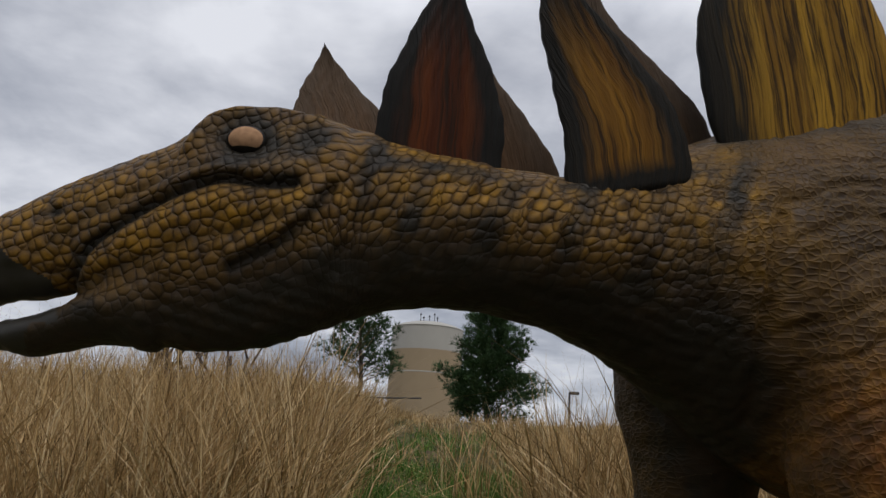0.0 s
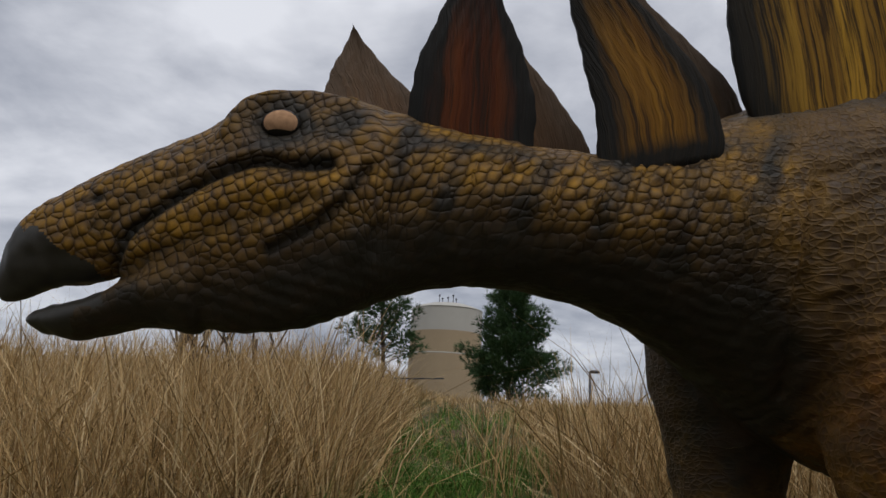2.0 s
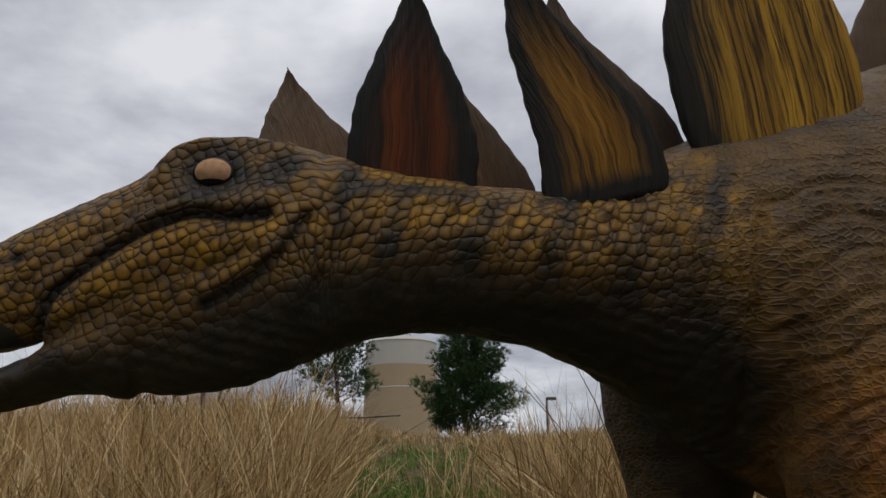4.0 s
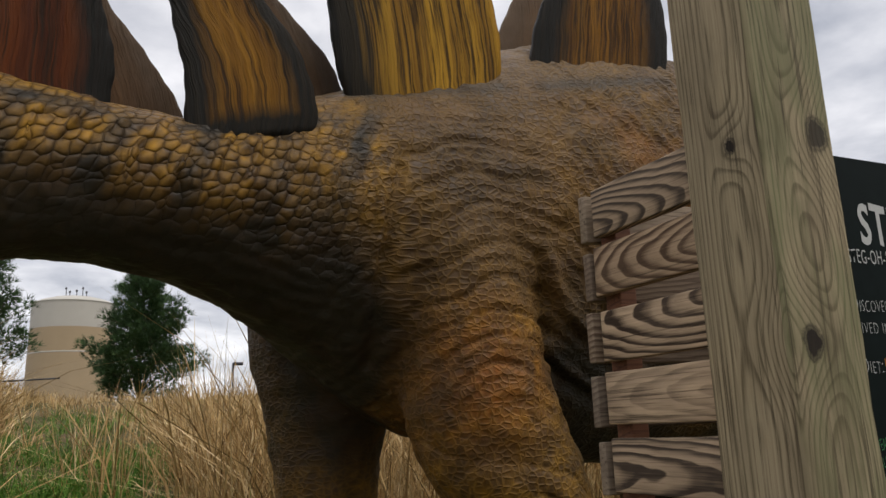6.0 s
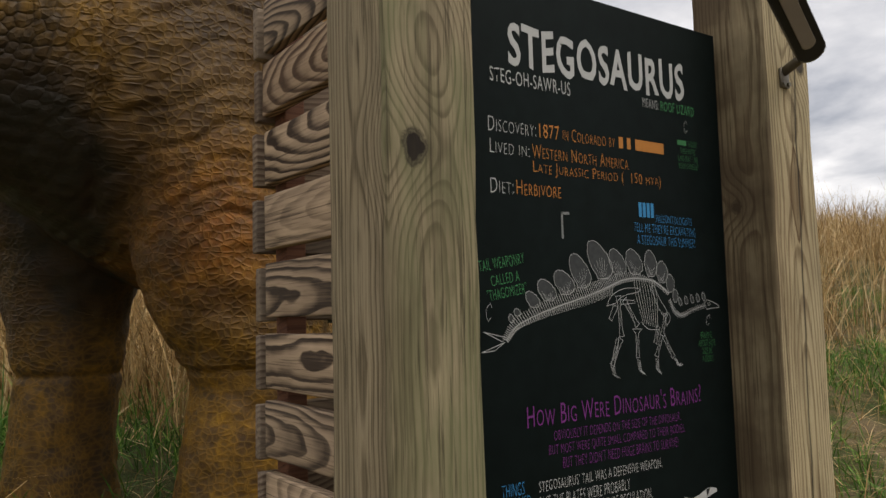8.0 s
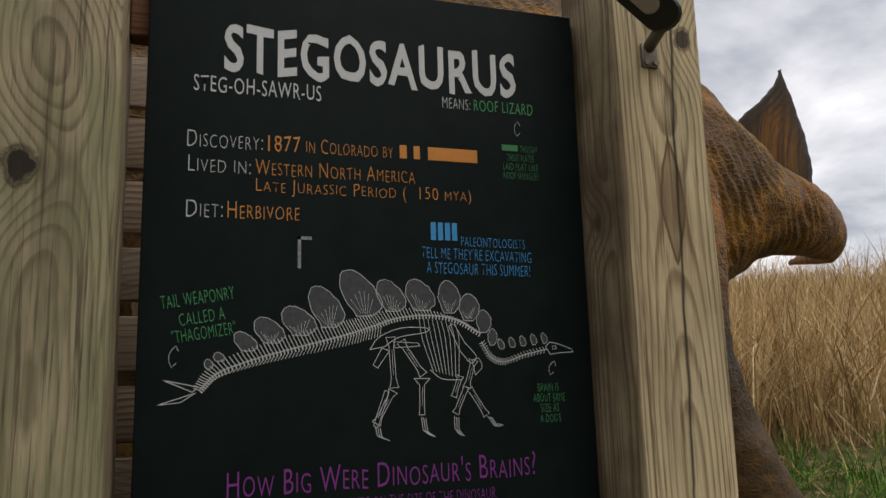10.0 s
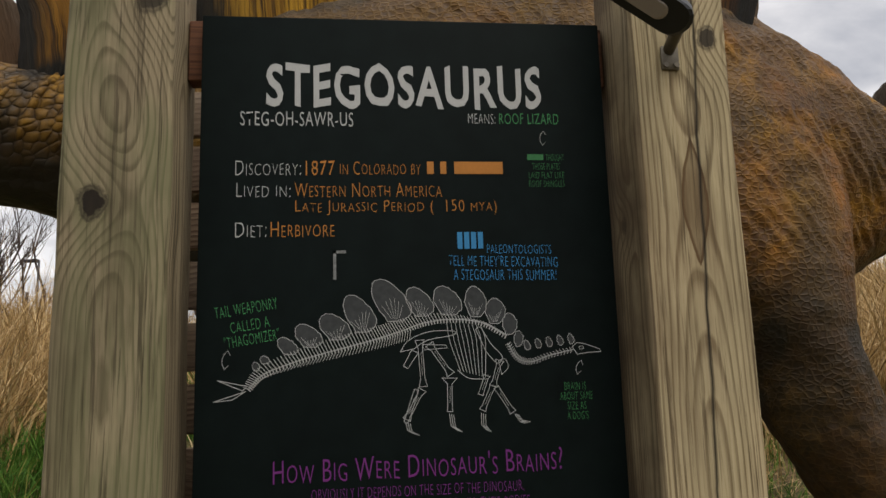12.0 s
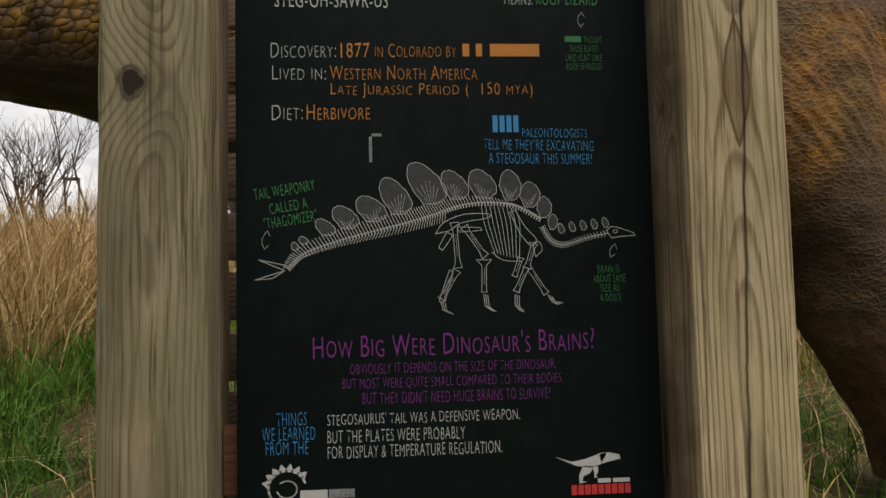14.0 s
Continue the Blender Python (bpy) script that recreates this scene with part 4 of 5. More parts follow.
def ball_shape(centre, radii, lo=-1.0, hi=1.0, rows=14, cols=24):
    """Part of an ellipsoid, between two heights (from -1 to 1)."""
    verts, faces = [], []
    a0, a1 = math.asin(lo), math.asin(hi)
    for i in range(rows):
        a = a0 + (a1 - a0) * i / (rows - 1)
        for j in range(cols):
            b = j * math.tau / cols
            verts.append((centre[0] + radii[0] * math.cos(a) * math.cos(b), centre[1] + radii[1] * math.cos(a) * math.sin(b), centre[2] + radii[2] * math.sin(a)))
    for i in range(rows - 1):
        for j in range(cols):
            k = (j + 1) % cols
            faces.append((i * cols + j, i * cols + k, (i + 1) * cols + k, (i + 1) * cols + j))
    return verts, faces


def make_dinosaur():
    co, edges, quads = blend_skin()
    co = sculpt(co, edges, quads)
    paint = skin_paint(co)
    keys = list(paint) + ["across", "upward", "rim", "gold", "tan", "seed"]
    verts, faces, index = [co], list(quads), []
    centre = np.array([co[list(f)].mean(0) for f in quads]) + (0, 0, NOD)
    beak = (centre[:, 2] > 1.72) & (centre[:, 2] < np.interp(centre[:, 0], (-2.76, -2.67, -2.64, -2.575, -2.475, -2.40), (2.0, 1.925, 1.945, 1.885, 1.842, 1.70)))
    beak &= centre[:, 0] < -2.40
    lower = (centre[:, 0] < -2.50 + 0.25 * (centre[:, 2] - 1.70)) & (centre[:, 2] <= 1.735)
    index += list(np.where(beak | lower, 2, 0))
    values = {k: [paint[k] if k in paint else np.zeros(len(co))] for k in keys}
    at = len(co)

    def append(v, f, mat, attrs=None):
        nonlocal at
        verts.append(np.array(v))
        faces.extend(tuple(i + at for i in face) for face in f)
        index.extend([mat] * len(f))
        for k in keys:
            values[k].append(np.array(attrs[k]) if attrs and k in attrs else np.zeros(len(v)))
        at += len(v)

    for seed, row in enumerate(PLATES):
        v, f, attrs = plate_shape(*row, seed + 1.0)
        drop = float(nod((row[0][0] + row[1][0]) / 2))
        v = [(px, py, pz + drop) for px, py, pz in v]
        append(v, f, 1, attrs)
    for sign in (-1, 1):
        eye_y = 1.30 + sign * 0.132
        append(*ball_shape((EYE_AT[0], eye_y, EYE_AT[1] - NOD), (0.058, 0.034, 0.046)), 3)
        append(*ball_shape((EYE_AT[0], eye_y + sign * 0.002, EYE_AT[1] - NOD), (0.053, 0.039, 0.041), -0.62, 0.999), 4)
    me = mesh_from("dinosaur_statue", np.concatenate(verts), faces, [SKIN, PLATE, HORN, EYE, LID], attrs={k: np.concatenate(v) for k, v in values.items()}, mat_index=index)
    thing("dinosaur_statue", me, "life-size ochre and brown plated dinosaur statue standing on grass", "statue")


make_dinosaur()

# ---------------------------------------------------------------- the sign in its slatted timber housing
HALF = 0.305
TOP, BOTTOM = 1.75, 0.80


def make_sign():
    sign = thing("information_sign", None, "black hand-lettered dinosaur sign between two rough timber posts", "sign")
    sign.location = (0, 0, 0)
    base = float(ground_height(0, 0)) - 0.25

    def post(x0, x1, y0, y1, mat, seed, label):
        part("post", box_bm(x0, x1, y0, y1, base, 2.46, 0.007, 3, 0.003, seed, cuts=26), mat, sign, label)

    post(-0.474, -0.330, -0.068, 0.080, POST_L, 1, "greenish weathered square timber post with dark knots")
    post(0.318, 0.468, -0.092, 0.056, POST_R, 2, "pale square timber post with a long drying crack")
    panel = part("panel", box_bm(-HALF, HALF, 0.0, 0.012, BOTTOM, TOP, 0.0015, 2), BOARD, sign, "matt black printed board")
    for z0, z1 in ((1.655, 1.752), (0.875, 0.972)):
        part("crossboard", box_bm(-0.329, 0.317, 0.020, 0.055, z0, z1, 0.003, 2, 0.001, z0 * 9), RED_WOOD, sign, "red-brown cross board behind the panel")
    # slats round the housing
    pitch, high = 0.1135, 0.090
    rng = random.Random(4)
    for k in range(12):
        z = 1.689 - k * pitch
        if z < base + 0.3:
            break
        for x0, x1 in ((-0.452, -0.432), (0.428, 0.448)):
            dz, dy = rng.uniform(-0.004, 0.004), rng.uniform(-0.006, 0.004)
            start = 0.088 if x0 < 0 else 0.064
            part("side_slat", box_bm(x0, x1, start, 0.362 + dy, z + dz, z + high + dz, 0.003, 2, 0.0012, k, cuts=4), SLAT, sign)
        dz = rng.uniform(-0.003, 0.003)
        part("back_slat", box_bm(-0.4535 - rng.uniform(0, 0.008), 0.449, 0.371, 0.391, z + dz - 0.004, z + high + dz - 0.004, 0.003, 2, 0.0012, k + 30, cuts=6), SLAT_X, sign)
    for x0, x1 in ((-0.428, -0.392), (0.388, 0.424)):
        part("corner_batten", box_bm(x0, x1, 0.325, 0.369, base, 1.76, 0.003, 2, 0.001, x0 * 7), RED_WOOD, sign)
    return sign, panel


sign, panel = make_sign()
FACE = -0.0006


def flat_mesh(name, verts, faces, mat, parent, label=""):
    me = mesh_from(name, verts, faces, [mat], smooth=False)
    return part(name, me, mat, parent, label)


def lettering(text, x0, x1, z0, z1, mat, bold=0.0, turn=0.0, wobble=0.0):  # lower case is drawn as small capitals
    """One line of capitals, drawn to fill a box on the panel."""
    curve = bpy.data.curves.new("lettering", "FONT")
    curve.body, curve.size, curve.offset, curve.resolution_u = text, 1.0, bold - 0.018, 3
    curve.space_character, curve.small_caps_scale = 1.10, 0.78
    for letter in curve.body_format:
        letter.use_small_caps = True
    tmp = new("lettering_form", curve)
    bpy.context.view_layer.update()
    me = bpy.data.meshes.new_from_object(tmp.evaluated_get(bpy.context.evaluated_depsgraph_get()))
    bpy.data.objects.remove(tmp)
    bpy.data.curves.remove(curve)
    co = np.empty(len(me.vertices) * 3)
    me.vertices.foreach_get("co", co)
    co = co.reshape(-1, 3)
    lo, hi = co.min(0), co.max(0)
    u, v = (co[:, 0] - lo[0]) / (hi[0] - lo[0]), (co[:, 1] - lo[1]) / (hi[1] - lo[1])
    w, h = x1 - x0, z1 - z0
    v = v + wobble * np.sin(u * 41 + len(text)) + 0.5 * wobble * np.sin(u * 97)
    px, pz = (u - 0.5) * w, (v - 0.5) * h
    c, s = math.cos(radians(turn)), math.sin(radians(turn))
    out = np.stack([(x0 + x1) / 2 + c * px - s * pz, np.full(len(u), FACE), (z0 + z1) / 2 + s * px + c * pz], 1)
    me.vertices.foreach_set("co", out.ravel())
    me.materials.clear()
    me.materials.append(mat)
    me.update()
    return part("lettering", me, mat, panel)


def bars(mat, boxes):
    for x0, x1, z0, z1 in boxes:
        flat_mesh("printed_bar", [(x0, FACE, z0), (x1, FACE, z0), (x1, FACE, z1), (x0, FACE, z1)], [(0, 1, 2, 3)], mat, panel)


class Strokes:
    """Chalk lines of a given width on the panel."""

    def __init__(self):
        self.verts, self.faces = [], []

    def line(self, pts, width=0.0013, closed=False, depth=FACE):
        pts = [np.array(p, float) for p in pts]
        if closed:
            pts.append(pts[0])
        for a, b in zip(pts, pts[1:]):
            d = b - a
            length = np.hypot(*d)
            if length < 1e-6:
                continue
            nrm = np.array((-d[1], d[0])) / length * width * 0.31
            ext = d / length * width * 0.3
            k = len(self.verts)
            for p in (a - ext - nrm, b + ext - nrm, b + ext + nrm, a - ext + nrm):
                self.verts.append((p[0], depth, p[1]))
            self.faces.append((k, k + 1, k + 2, k + 3))

    def fill(self, pts, depth=FACE):
        k = len(self.verts)
        self.verts += [(p[0], depth, p[1]) for p in pts]
        self.faces.append(tuple(range(k, k + len(pts))))

    def arrow(self, a, b):
        a, b = np.array(a), np.array(b)
        bow = np.array((b[1] - a[1], a[0] - b[0])) * 0.22
        mid = (a + b) / 2 + bow
        self.line([a, (a + mid) / 2 + bow * 0.2, mid, (b + mid) / 2 + bow * 0.2, b], 0.0011)
        d = (a - b) / np.hypot(*(a - b)) * 0.006
        n_ = np.array((-d[1], d[0]))
        self.line([b + d + n_ * 0.7, b, b + d - n_ * 0.7], 0.0011)
        self.line([a - d + n_ * 0.7, a, a - d - n_ * 0.7], 0.0011)

    def put(self, name, mat, label=""):
        return flat_mesh(name, self.verts, self.faces, mat, panel, label)


def write_sign():
    title = lettering("STEGOSAURUS", -0.211, 0.207, 1.608, 1.676, WHITE, bold=0.042, wobble=0.035)
    tagged(title, "large white title capitals")
    w = 0.03
    lettering("STEG-OH-SAWR-US", -0.248, -0.083, 1.578, 1.600, WHITE, 0.012, wobble=w)
    lettering("MEANS:", 0.091, 0.133, 1.584, 1.600, WHITE, 0, wobble=w)
    lettering("ROOF LIZARD", 0.139, 0.232, 1.584, 1.601, GREEN, 0.008, wobble=w)
    bars(DIM_GREEN, [(0.180, 0.205, 1.527, 1.536)])
    lettering("THOUGHT", 0.209, 0.237, 1.526, 1.536, DIM_GREEN, wobble=w)
    for k, text in enumerate(("THOSE PLATES", "LAID FLAT LIKE", "ROOF SHINGLES")):
        lettering(text, 0.181 if k else 0.187, 0.236 if k else 0.230, 1.512 - 0.0135 * k, 1.522 - 0.0135 * k, DIM_GREEN, wobble=w)
    lettering("Discovery:", -0.254, -0.160, 1.503, 1.525, WHITE, wobble=w)
    lettering("1877", -0.153, -0.111, 1.503, 1.525, ORANGE, 0.012, wobble=w)
    lettering("in Colorado by", -0.103, 0.016, 1.504, 1.524, ORANGE, wobble=w)
    bars(ORANGE, [(0.026, 0.036, 1.505, 1.524), (0.046, 0.055, 1.505, 1.524), (0.067, 0.141, 1.505, 1.524)])
    lettering("Lived in:", -0.252, -0.175, 1.470, 1.491, WHITE, wobble=w)
    lettering("Western North America", -0.169, 0.047, 1.470, 1.491, ORANGE, wobble=w)
    lettering("Late Jurassic Period (  150 mya)", -0.168, 0.129, 1.442, 1.465, ORANGE, wobble=w)
    lettering("Diet:", -0.253, -0.209, 1.411, 1.433, WHITE, wobble=w)
    lettering("Herbivore", -0.203, -0.112, 1.411, 1.433, ORANGE, 0.005, wobble=w)
    bars(BLUE, [(0.068 + 0.0103 * k, 0.0755 + 0.0103 * k, 1.391, 1.416) for k in range(4)])
    lettering("PALEONTOLOGISTS", 0.112, 0.209, 1.383, 1.396, BLUE, wobble=w, turn=-1)
    lettering("TELL ME THEY'RE EXCAVATING", 0.054, 0.218, 1.364, 1.3795, BLUE, wobble=w, turn=-1.5)
    lettering("A STEGOSAUR THIS SUMMER!", 0.061, 0.215, 1.3435, 1.359, BLUE, wobble=w, turn=-1)
    lettering("TAIL WEAPONRY", -0.280, -0.193, 1.301, 1.317, GREEN, wobble=w, turn=9)
    lettering("CALLED A", -0.258, -0.204, 1.278, 1.293, GREEN, wobble=w, turn=9)
    lettering("\"THAGOMIZER\"", -0.266, -0.190, 1.258, 1.274, GREEN, wobble=w, turn=9)
    for k, (text, a, b) in enumerate((("BRAIN IS", 0.218, 0.250), ("ABOUT SAME", 0.211, 0.259), ("SIZE AS", 0.221, 0.249), ("A DOG'S", 0.220, 0.251))):
        lettering(text, a, b, 1.181 - 0.014 * k, 1.192 - 0.014 * k, DIM_GREEN, wobble=w)
    lettering("How Big Were Dinosaur's Brains?", -0.198, 0.209, 1.068, 1.100, PURPLE, 0.012, wobble=w, turn=0.4)
    lettering("OBVIOUSLY IT DEPENDS ON THE SIZE OF THE DINOSAUR,", -0.146, 0.151, 1.041, 1.0575, PURPLE, wobble=w)
    lettering("BUT MOST WERE QUITE SMALL COMPARED TO THEIR BODIES.", -0.157, 0.161, 1.0205, 1.037, PURPLE, wobble=w)
    lettering("BUT THEY DIDN'T NEED HUGE BRAINS TO SURVIVE!", -0.129, 0.141, 1.0005, 1.017, PURPLE, wobble=w)
    lettering("THINGS", -0.250, -0.208, 0.974, 0.992, BLUE, wobble=w)
    lettering("WE LEARNED", -0.270, -0.196, 0.954, 0.972, BLUE, wobble=w)
    lettering("FROM THE", -0.265, -0.206, 0.934, 0.952, BLUE, wobble=w)
    lettering("STEGOSAURUS' TAIL WAS A DEFENSIVE WEAPON,", -0.179, 0.096, 0.970, 0.988, WHITE, wobble=w)
    lettering("BUT THE PLATES WERE PROBABLY", -0.179, 0.016, 0.948, 0.965, WHITE, wobble=w)
    lettering("FOR DISPLAY & TEMPERATURE REGULATION.", -0.179, 0.069, 0.926, 0.943, WHITE, wobble=w)
    # two emblems, as plain shapes
    emblem = Strokes()
    arc = [(-0.236 + 0.026 * math.cos(a), 0.888 + 0.024 * math.sin(a)) for a in np.linspace(0.3, 5.2, 16)]
    emblem.line(arc, 0.005)
    emblem.line([(-0.236 + 0.014 * math.cos(a), 0.886 + 0.012 * math.sin(a)) for a in np.linspace(3.4, 8.6, 12)], 0.003)
    for a in np.linspace(0.7, 2.9, 7):
        c, s = math.cos(a), math.sin(a)
        emblem.fill([(-0.236 + 0.027 * c - 0.006 * s, 0.888 + 0.025 * s + 0.006 * c), (-0.236 + 0.027 * c + 0.006 * s, 0.888 + 0.025 * s - 0.006 * c), (-0.236 + 0.036 * c, 0.888 + 0.034 * s)])
    emblem.fill([(-0.218, 0.872), (-0.180, 0.872), (-0.180, 0.884), (-0.218, 0.884)])
    emblem.put("emblem", WHITE, "white coiled emblem")
    bars(GREY_PRINT, [(-0.178, -0.142, 0.872, 0.884)])
    runner = Strokes()
    runner.fill([(0.145, 0.917), (0.170, 0.909), (0.192, 0.913), (0.212, 0.920), (0.222, 0.921), (0.212, 0.904), (0.196, 0.900), (0.176, 0.903)])
    runner.fill([(0.210, 0.918), (0.222, 0.921), (0.240, 0.917), (0.241, 0.911), (0.226, 0.908), (0.214, 0.905)])
    runner.fill([(0.186, 0.903), (0.202, 0.902), (0.196, 0.892), (0.186, 0.888), (0.184, 0.881), (0.192, 0.880), (0.180, 0.878), (0.180, 0.890)])
    runner.fill([(0.198, 0.902), (0.208, 0.901), (0.208, 0.893), (0.204, 0.888), (0.208, 0.886), (0.202, 0.885), (0.202, 0.893)])
    runner.put("emblem", WHITE, "white running animal emblem")
    bars(WHITE, [(0.207, 0.226, 0.878, 0.884), (0.229, 0.254, 0.878, 0.884)])
    bars(RED, [(0.168 + 0.0098 * k, 0.1762 + 0.0098 * k, 0.862, 0.876) for k in range(9)])
    smudge = Strokes()
    smudge.line([(-0.112, 1.350), (-0.112, 1.388), (-0.098, 1.388)], 0.007)
    smudge.put("chalk_smudge", GREY_PRINT, "faint grey chalk smudge")


def draw_skeleton():
    s = Strokes()
    spine = glide([(-0.232, 1.196), (-0.211, 1.216), (-0.171, 1.231), (-0.131, 1.242), (-0.09, 1.252), (-0.05, 1.262), (-0.017, 1.272), (0.017, 1.283), (0.058, 1.287), (0.10, 1.281), (0.135, 1.262)], 9)
    step = np.gradient(spine, axis=0)
    across = np.stack([-step[:, 1], step[:, 0]], 1) / np.linalg.norm(step, axis=1)[:, None]
    for k, (p, q) in enumerate(zip(spine, across)):
        f = k / (len(spine) - 1)
        up = 0.004 + 0.013 * math.sin(math.pi * min(1, f * 1.15)) ** 0.8
        lean = np.array((-0.004, 0.0))
        s.line([p, p + q * up + lean], 0.0016)
        s.line([p + q * 0.001, p - q * 0.004], 0.0028)
        if 2 < k < 58:
            s.line([p - q * 0.004, p - q * (0.006 + 0.011 * min(1, f * 1.6)) + lean * 1.5], 0.0013)
    s.line(spine, 0.0022)
    neck = glide([(0.137, 1.250), (0.150, 1.229), (0.170, 1.223), (0.200, 1.232), (0.234, 1.239)], 7)
    for a, b in zip(neck, neck[1:]):
        d = (b - a) / np.hypot(*(b - a))
        q = np.array((-d[1], d[0]))
        s.line([a + q * 0.0045, (a + b) / 2, a - q * 0.004], 0.0016)
        s.line([a, b], 0.0022)
    s.line([(0.233, 1.243), (0.240, 1.249), (0.252, 1.247), (0.274, 1.239), (0.276, 1.235), (0.255, 1.234), (0.240, 1.232)], 0.0016, True)
    s.line([(0.243, 1.243), (0.249, 1.244), (0.250, 1.240), (0.244, 1.239)], 0.0012, True)
    # tail spikes
    for a, b, c in (((-0.234, 1.200), (-0.274, 1.209), (-0.240, 1.194)), ((-0.236, 1.193), (-0.254, 1.182), (-0.279, 1.180))):
        s.line([a, b, c], 0.0016, True)

    def bone(a, b, wa=0.0065, wb=0.006):
        a, b = np.array(a), np.array(b)
        d = (b - a) / np.hypot(*(b - a))
        q = np.array((-d[1], d[0]))
        w = 0.0032
        s.line([a + q * wa, a + 0.18 * (b - a) + q * w, b - 0.18 * (b - a) + q * w, b + q * wb, b - q * wb, b - 0.18 * (b - a) - q * w, a + 0.18 * (b - a) - q * w, a - q * wa], 0.0013, True)
        s.line([a + 0.25 * (b - a) + q * 0.0006, b - 0.25 * (b - a)], 0.0008)

    bone((0.008, 1.258), (0.012, 1.192))
    bone((0.010, 1.188), (-0.013, 1.147))
    bone((0.002, 1.188), (-0.014, 1.143), 0.003, 0.003)
    bone((0.022, 1.252), (0.052, 1.208))
    bone((0.050, 1.203), (0.049, 1.156), 0.011, 0.004)
    bone((0.124, 1.226), (0.113, 1.190))
    bone((0.112, 1.190), (0.096, 1.156), 0.004, 0.005)
    bone((0.117, 1.188), (0.140, 1.152), 0.004, 0.005)
    bone((0.104, 1.205), (0.094, 1.178), 0.005, 0.004)
    for toes in (((-0.014, 1.143), (-0.012, 1.132), (-0.002, 1.127)), ((0.048, 1.153), (0.050, 1.136), (0.060, 1.129)), ((0.094, 1.152), (0.094, 1.136), (0.101, 1.128)), ((0.142, 1.150), (0.150, 1.138), (0.158, 1.140))):
        for k in range(3):
            s.line([(x + 0.003 * k, z - 0.001 * k) for x, z in toes], 0.0014)
    # pelvis and shoulder blade
    s.line(glide([(-0.020, 1.242), (-0.008, 1.258), (0.022, 1.270), (0.058, 1.270), (0.056, 1.264), (0.020, 1.258), (0.000, 1.246)], 3), 0.0015, True)
    s.line([(-0.004, 1.244), (-0.016, 1.222), (-0.010, 1.218), (0.006, 1.240)], 0.0014, True)
    s.line([(0.012, 1.252), (0.046, 1.250), (0.048, 1.246), (0.014, 1.244)], 0.0012, True)
    s.line(glide([(0.090, 1.272), (0.098, 1.274), (0.112, 1.250), (0.128, 1.232), (0.120, 1.222), (0.104, 1.240)], 3), 0.0015, True)
    s.line(glide([(0.122, 1.226), (0.132, 1.228), (0.136, 1.216), (0.126, 1.206)], 3), 0.0014, True)
    for k in range(9):
        f = k / 8
        s.line(glide([(0.048 + 0.050 * f, 1.283 - 0.006 * f), (0.052 + 0.052 * f, 1.255), (0.066 + 0.036 * f, 1.213 - 0.010 * f)], 3), 0.0013)
    s.line(glide([(0.062, 1.214), (0.078, 1.202), (0.106, 1.200)], 4), 0.0016)
    plates = [(-0.222, 1.221, 0.010, 0.012, 0), (-0.210, 1.230, 0.013, 0.011, 0), (-0.176, 1.242, 0.026, 0.024, -0.006), (-0.147, 1.252, 0.036, 0.032, -0.006), (-0.110, 1.262, 0.042, 0.036, -0.006),
              (-0.073, 1.272, 0.042, 0.052, -0.010), (-0.026, 1.286, 0.050, 0.060, -0.014), (0.012, 1.292, 0.038, 0.042, -0.006), (0.052, 1.293, 0.040, 0.042, -0.004), (0.091, 1.290, 0.032, 0.044, 0.002),
              (0.119, 1.280, 0.030, 0.036, 0.004), (0.140, 1.264, 0.022, 0.030, 0.003), (0.152, 1.246, 0.014, 0.022, 0.003)]
    plates += [(0.166 + 0.0165 * k, 1.240 + 0.002 * k, 0.009, 0.014, -0.001) for k in range(5)]
    for k, (x, z, w, h, lean) in enumerate(plates):
        rim = glide([(x - 0.22 * w, z), (x - 0.5 * w + 0.4 * lean, z + 0.50 * h), (x - 0.36 * w + lean, z + 0.93 * h), (x + lean, z + h), (x + 0.42 * w + 0.7 * lean, z + 0.66 * h), (x + 0.48 * w, z + 0.25 * h), (x + 0.22 * w, z)], 4)
        rim = rim + 0.0006 * np.sin(np.arange(len(rim))[:, None] * np.array((2.1, 2.9)) + k)
        s.line(rim, 0.0014, True)
        shade = Strokes()
        shade.fill(rim, FACE + 0.0002)
        shade.put("plate_shading", DIM_PRINT)
        if h > 0.03:
            for j in range(6):
                u = (j - 2.5) / 6
                s.line([(x + 0.25 * u * w, z + 0.06 * h), (x + 0.75 * u * w + 0.3 * lean, z + (0.42 + 0.14 * math.sin(7 * j + k)) * h)], 0.0007)
    for a, b in (((0.207, 1.573), (0.205, 1.550)), ((-0.2605, 1.250), (-0.265, 1.224)), ((0.2455, 1.223), (0.238, 1.203))):
        s.arrow(a, b)
    s.put("skeleton_drawing", WHITE, "white line drawing of a plated dinosaur skeleton")


write_sign()
draw_skeleton()


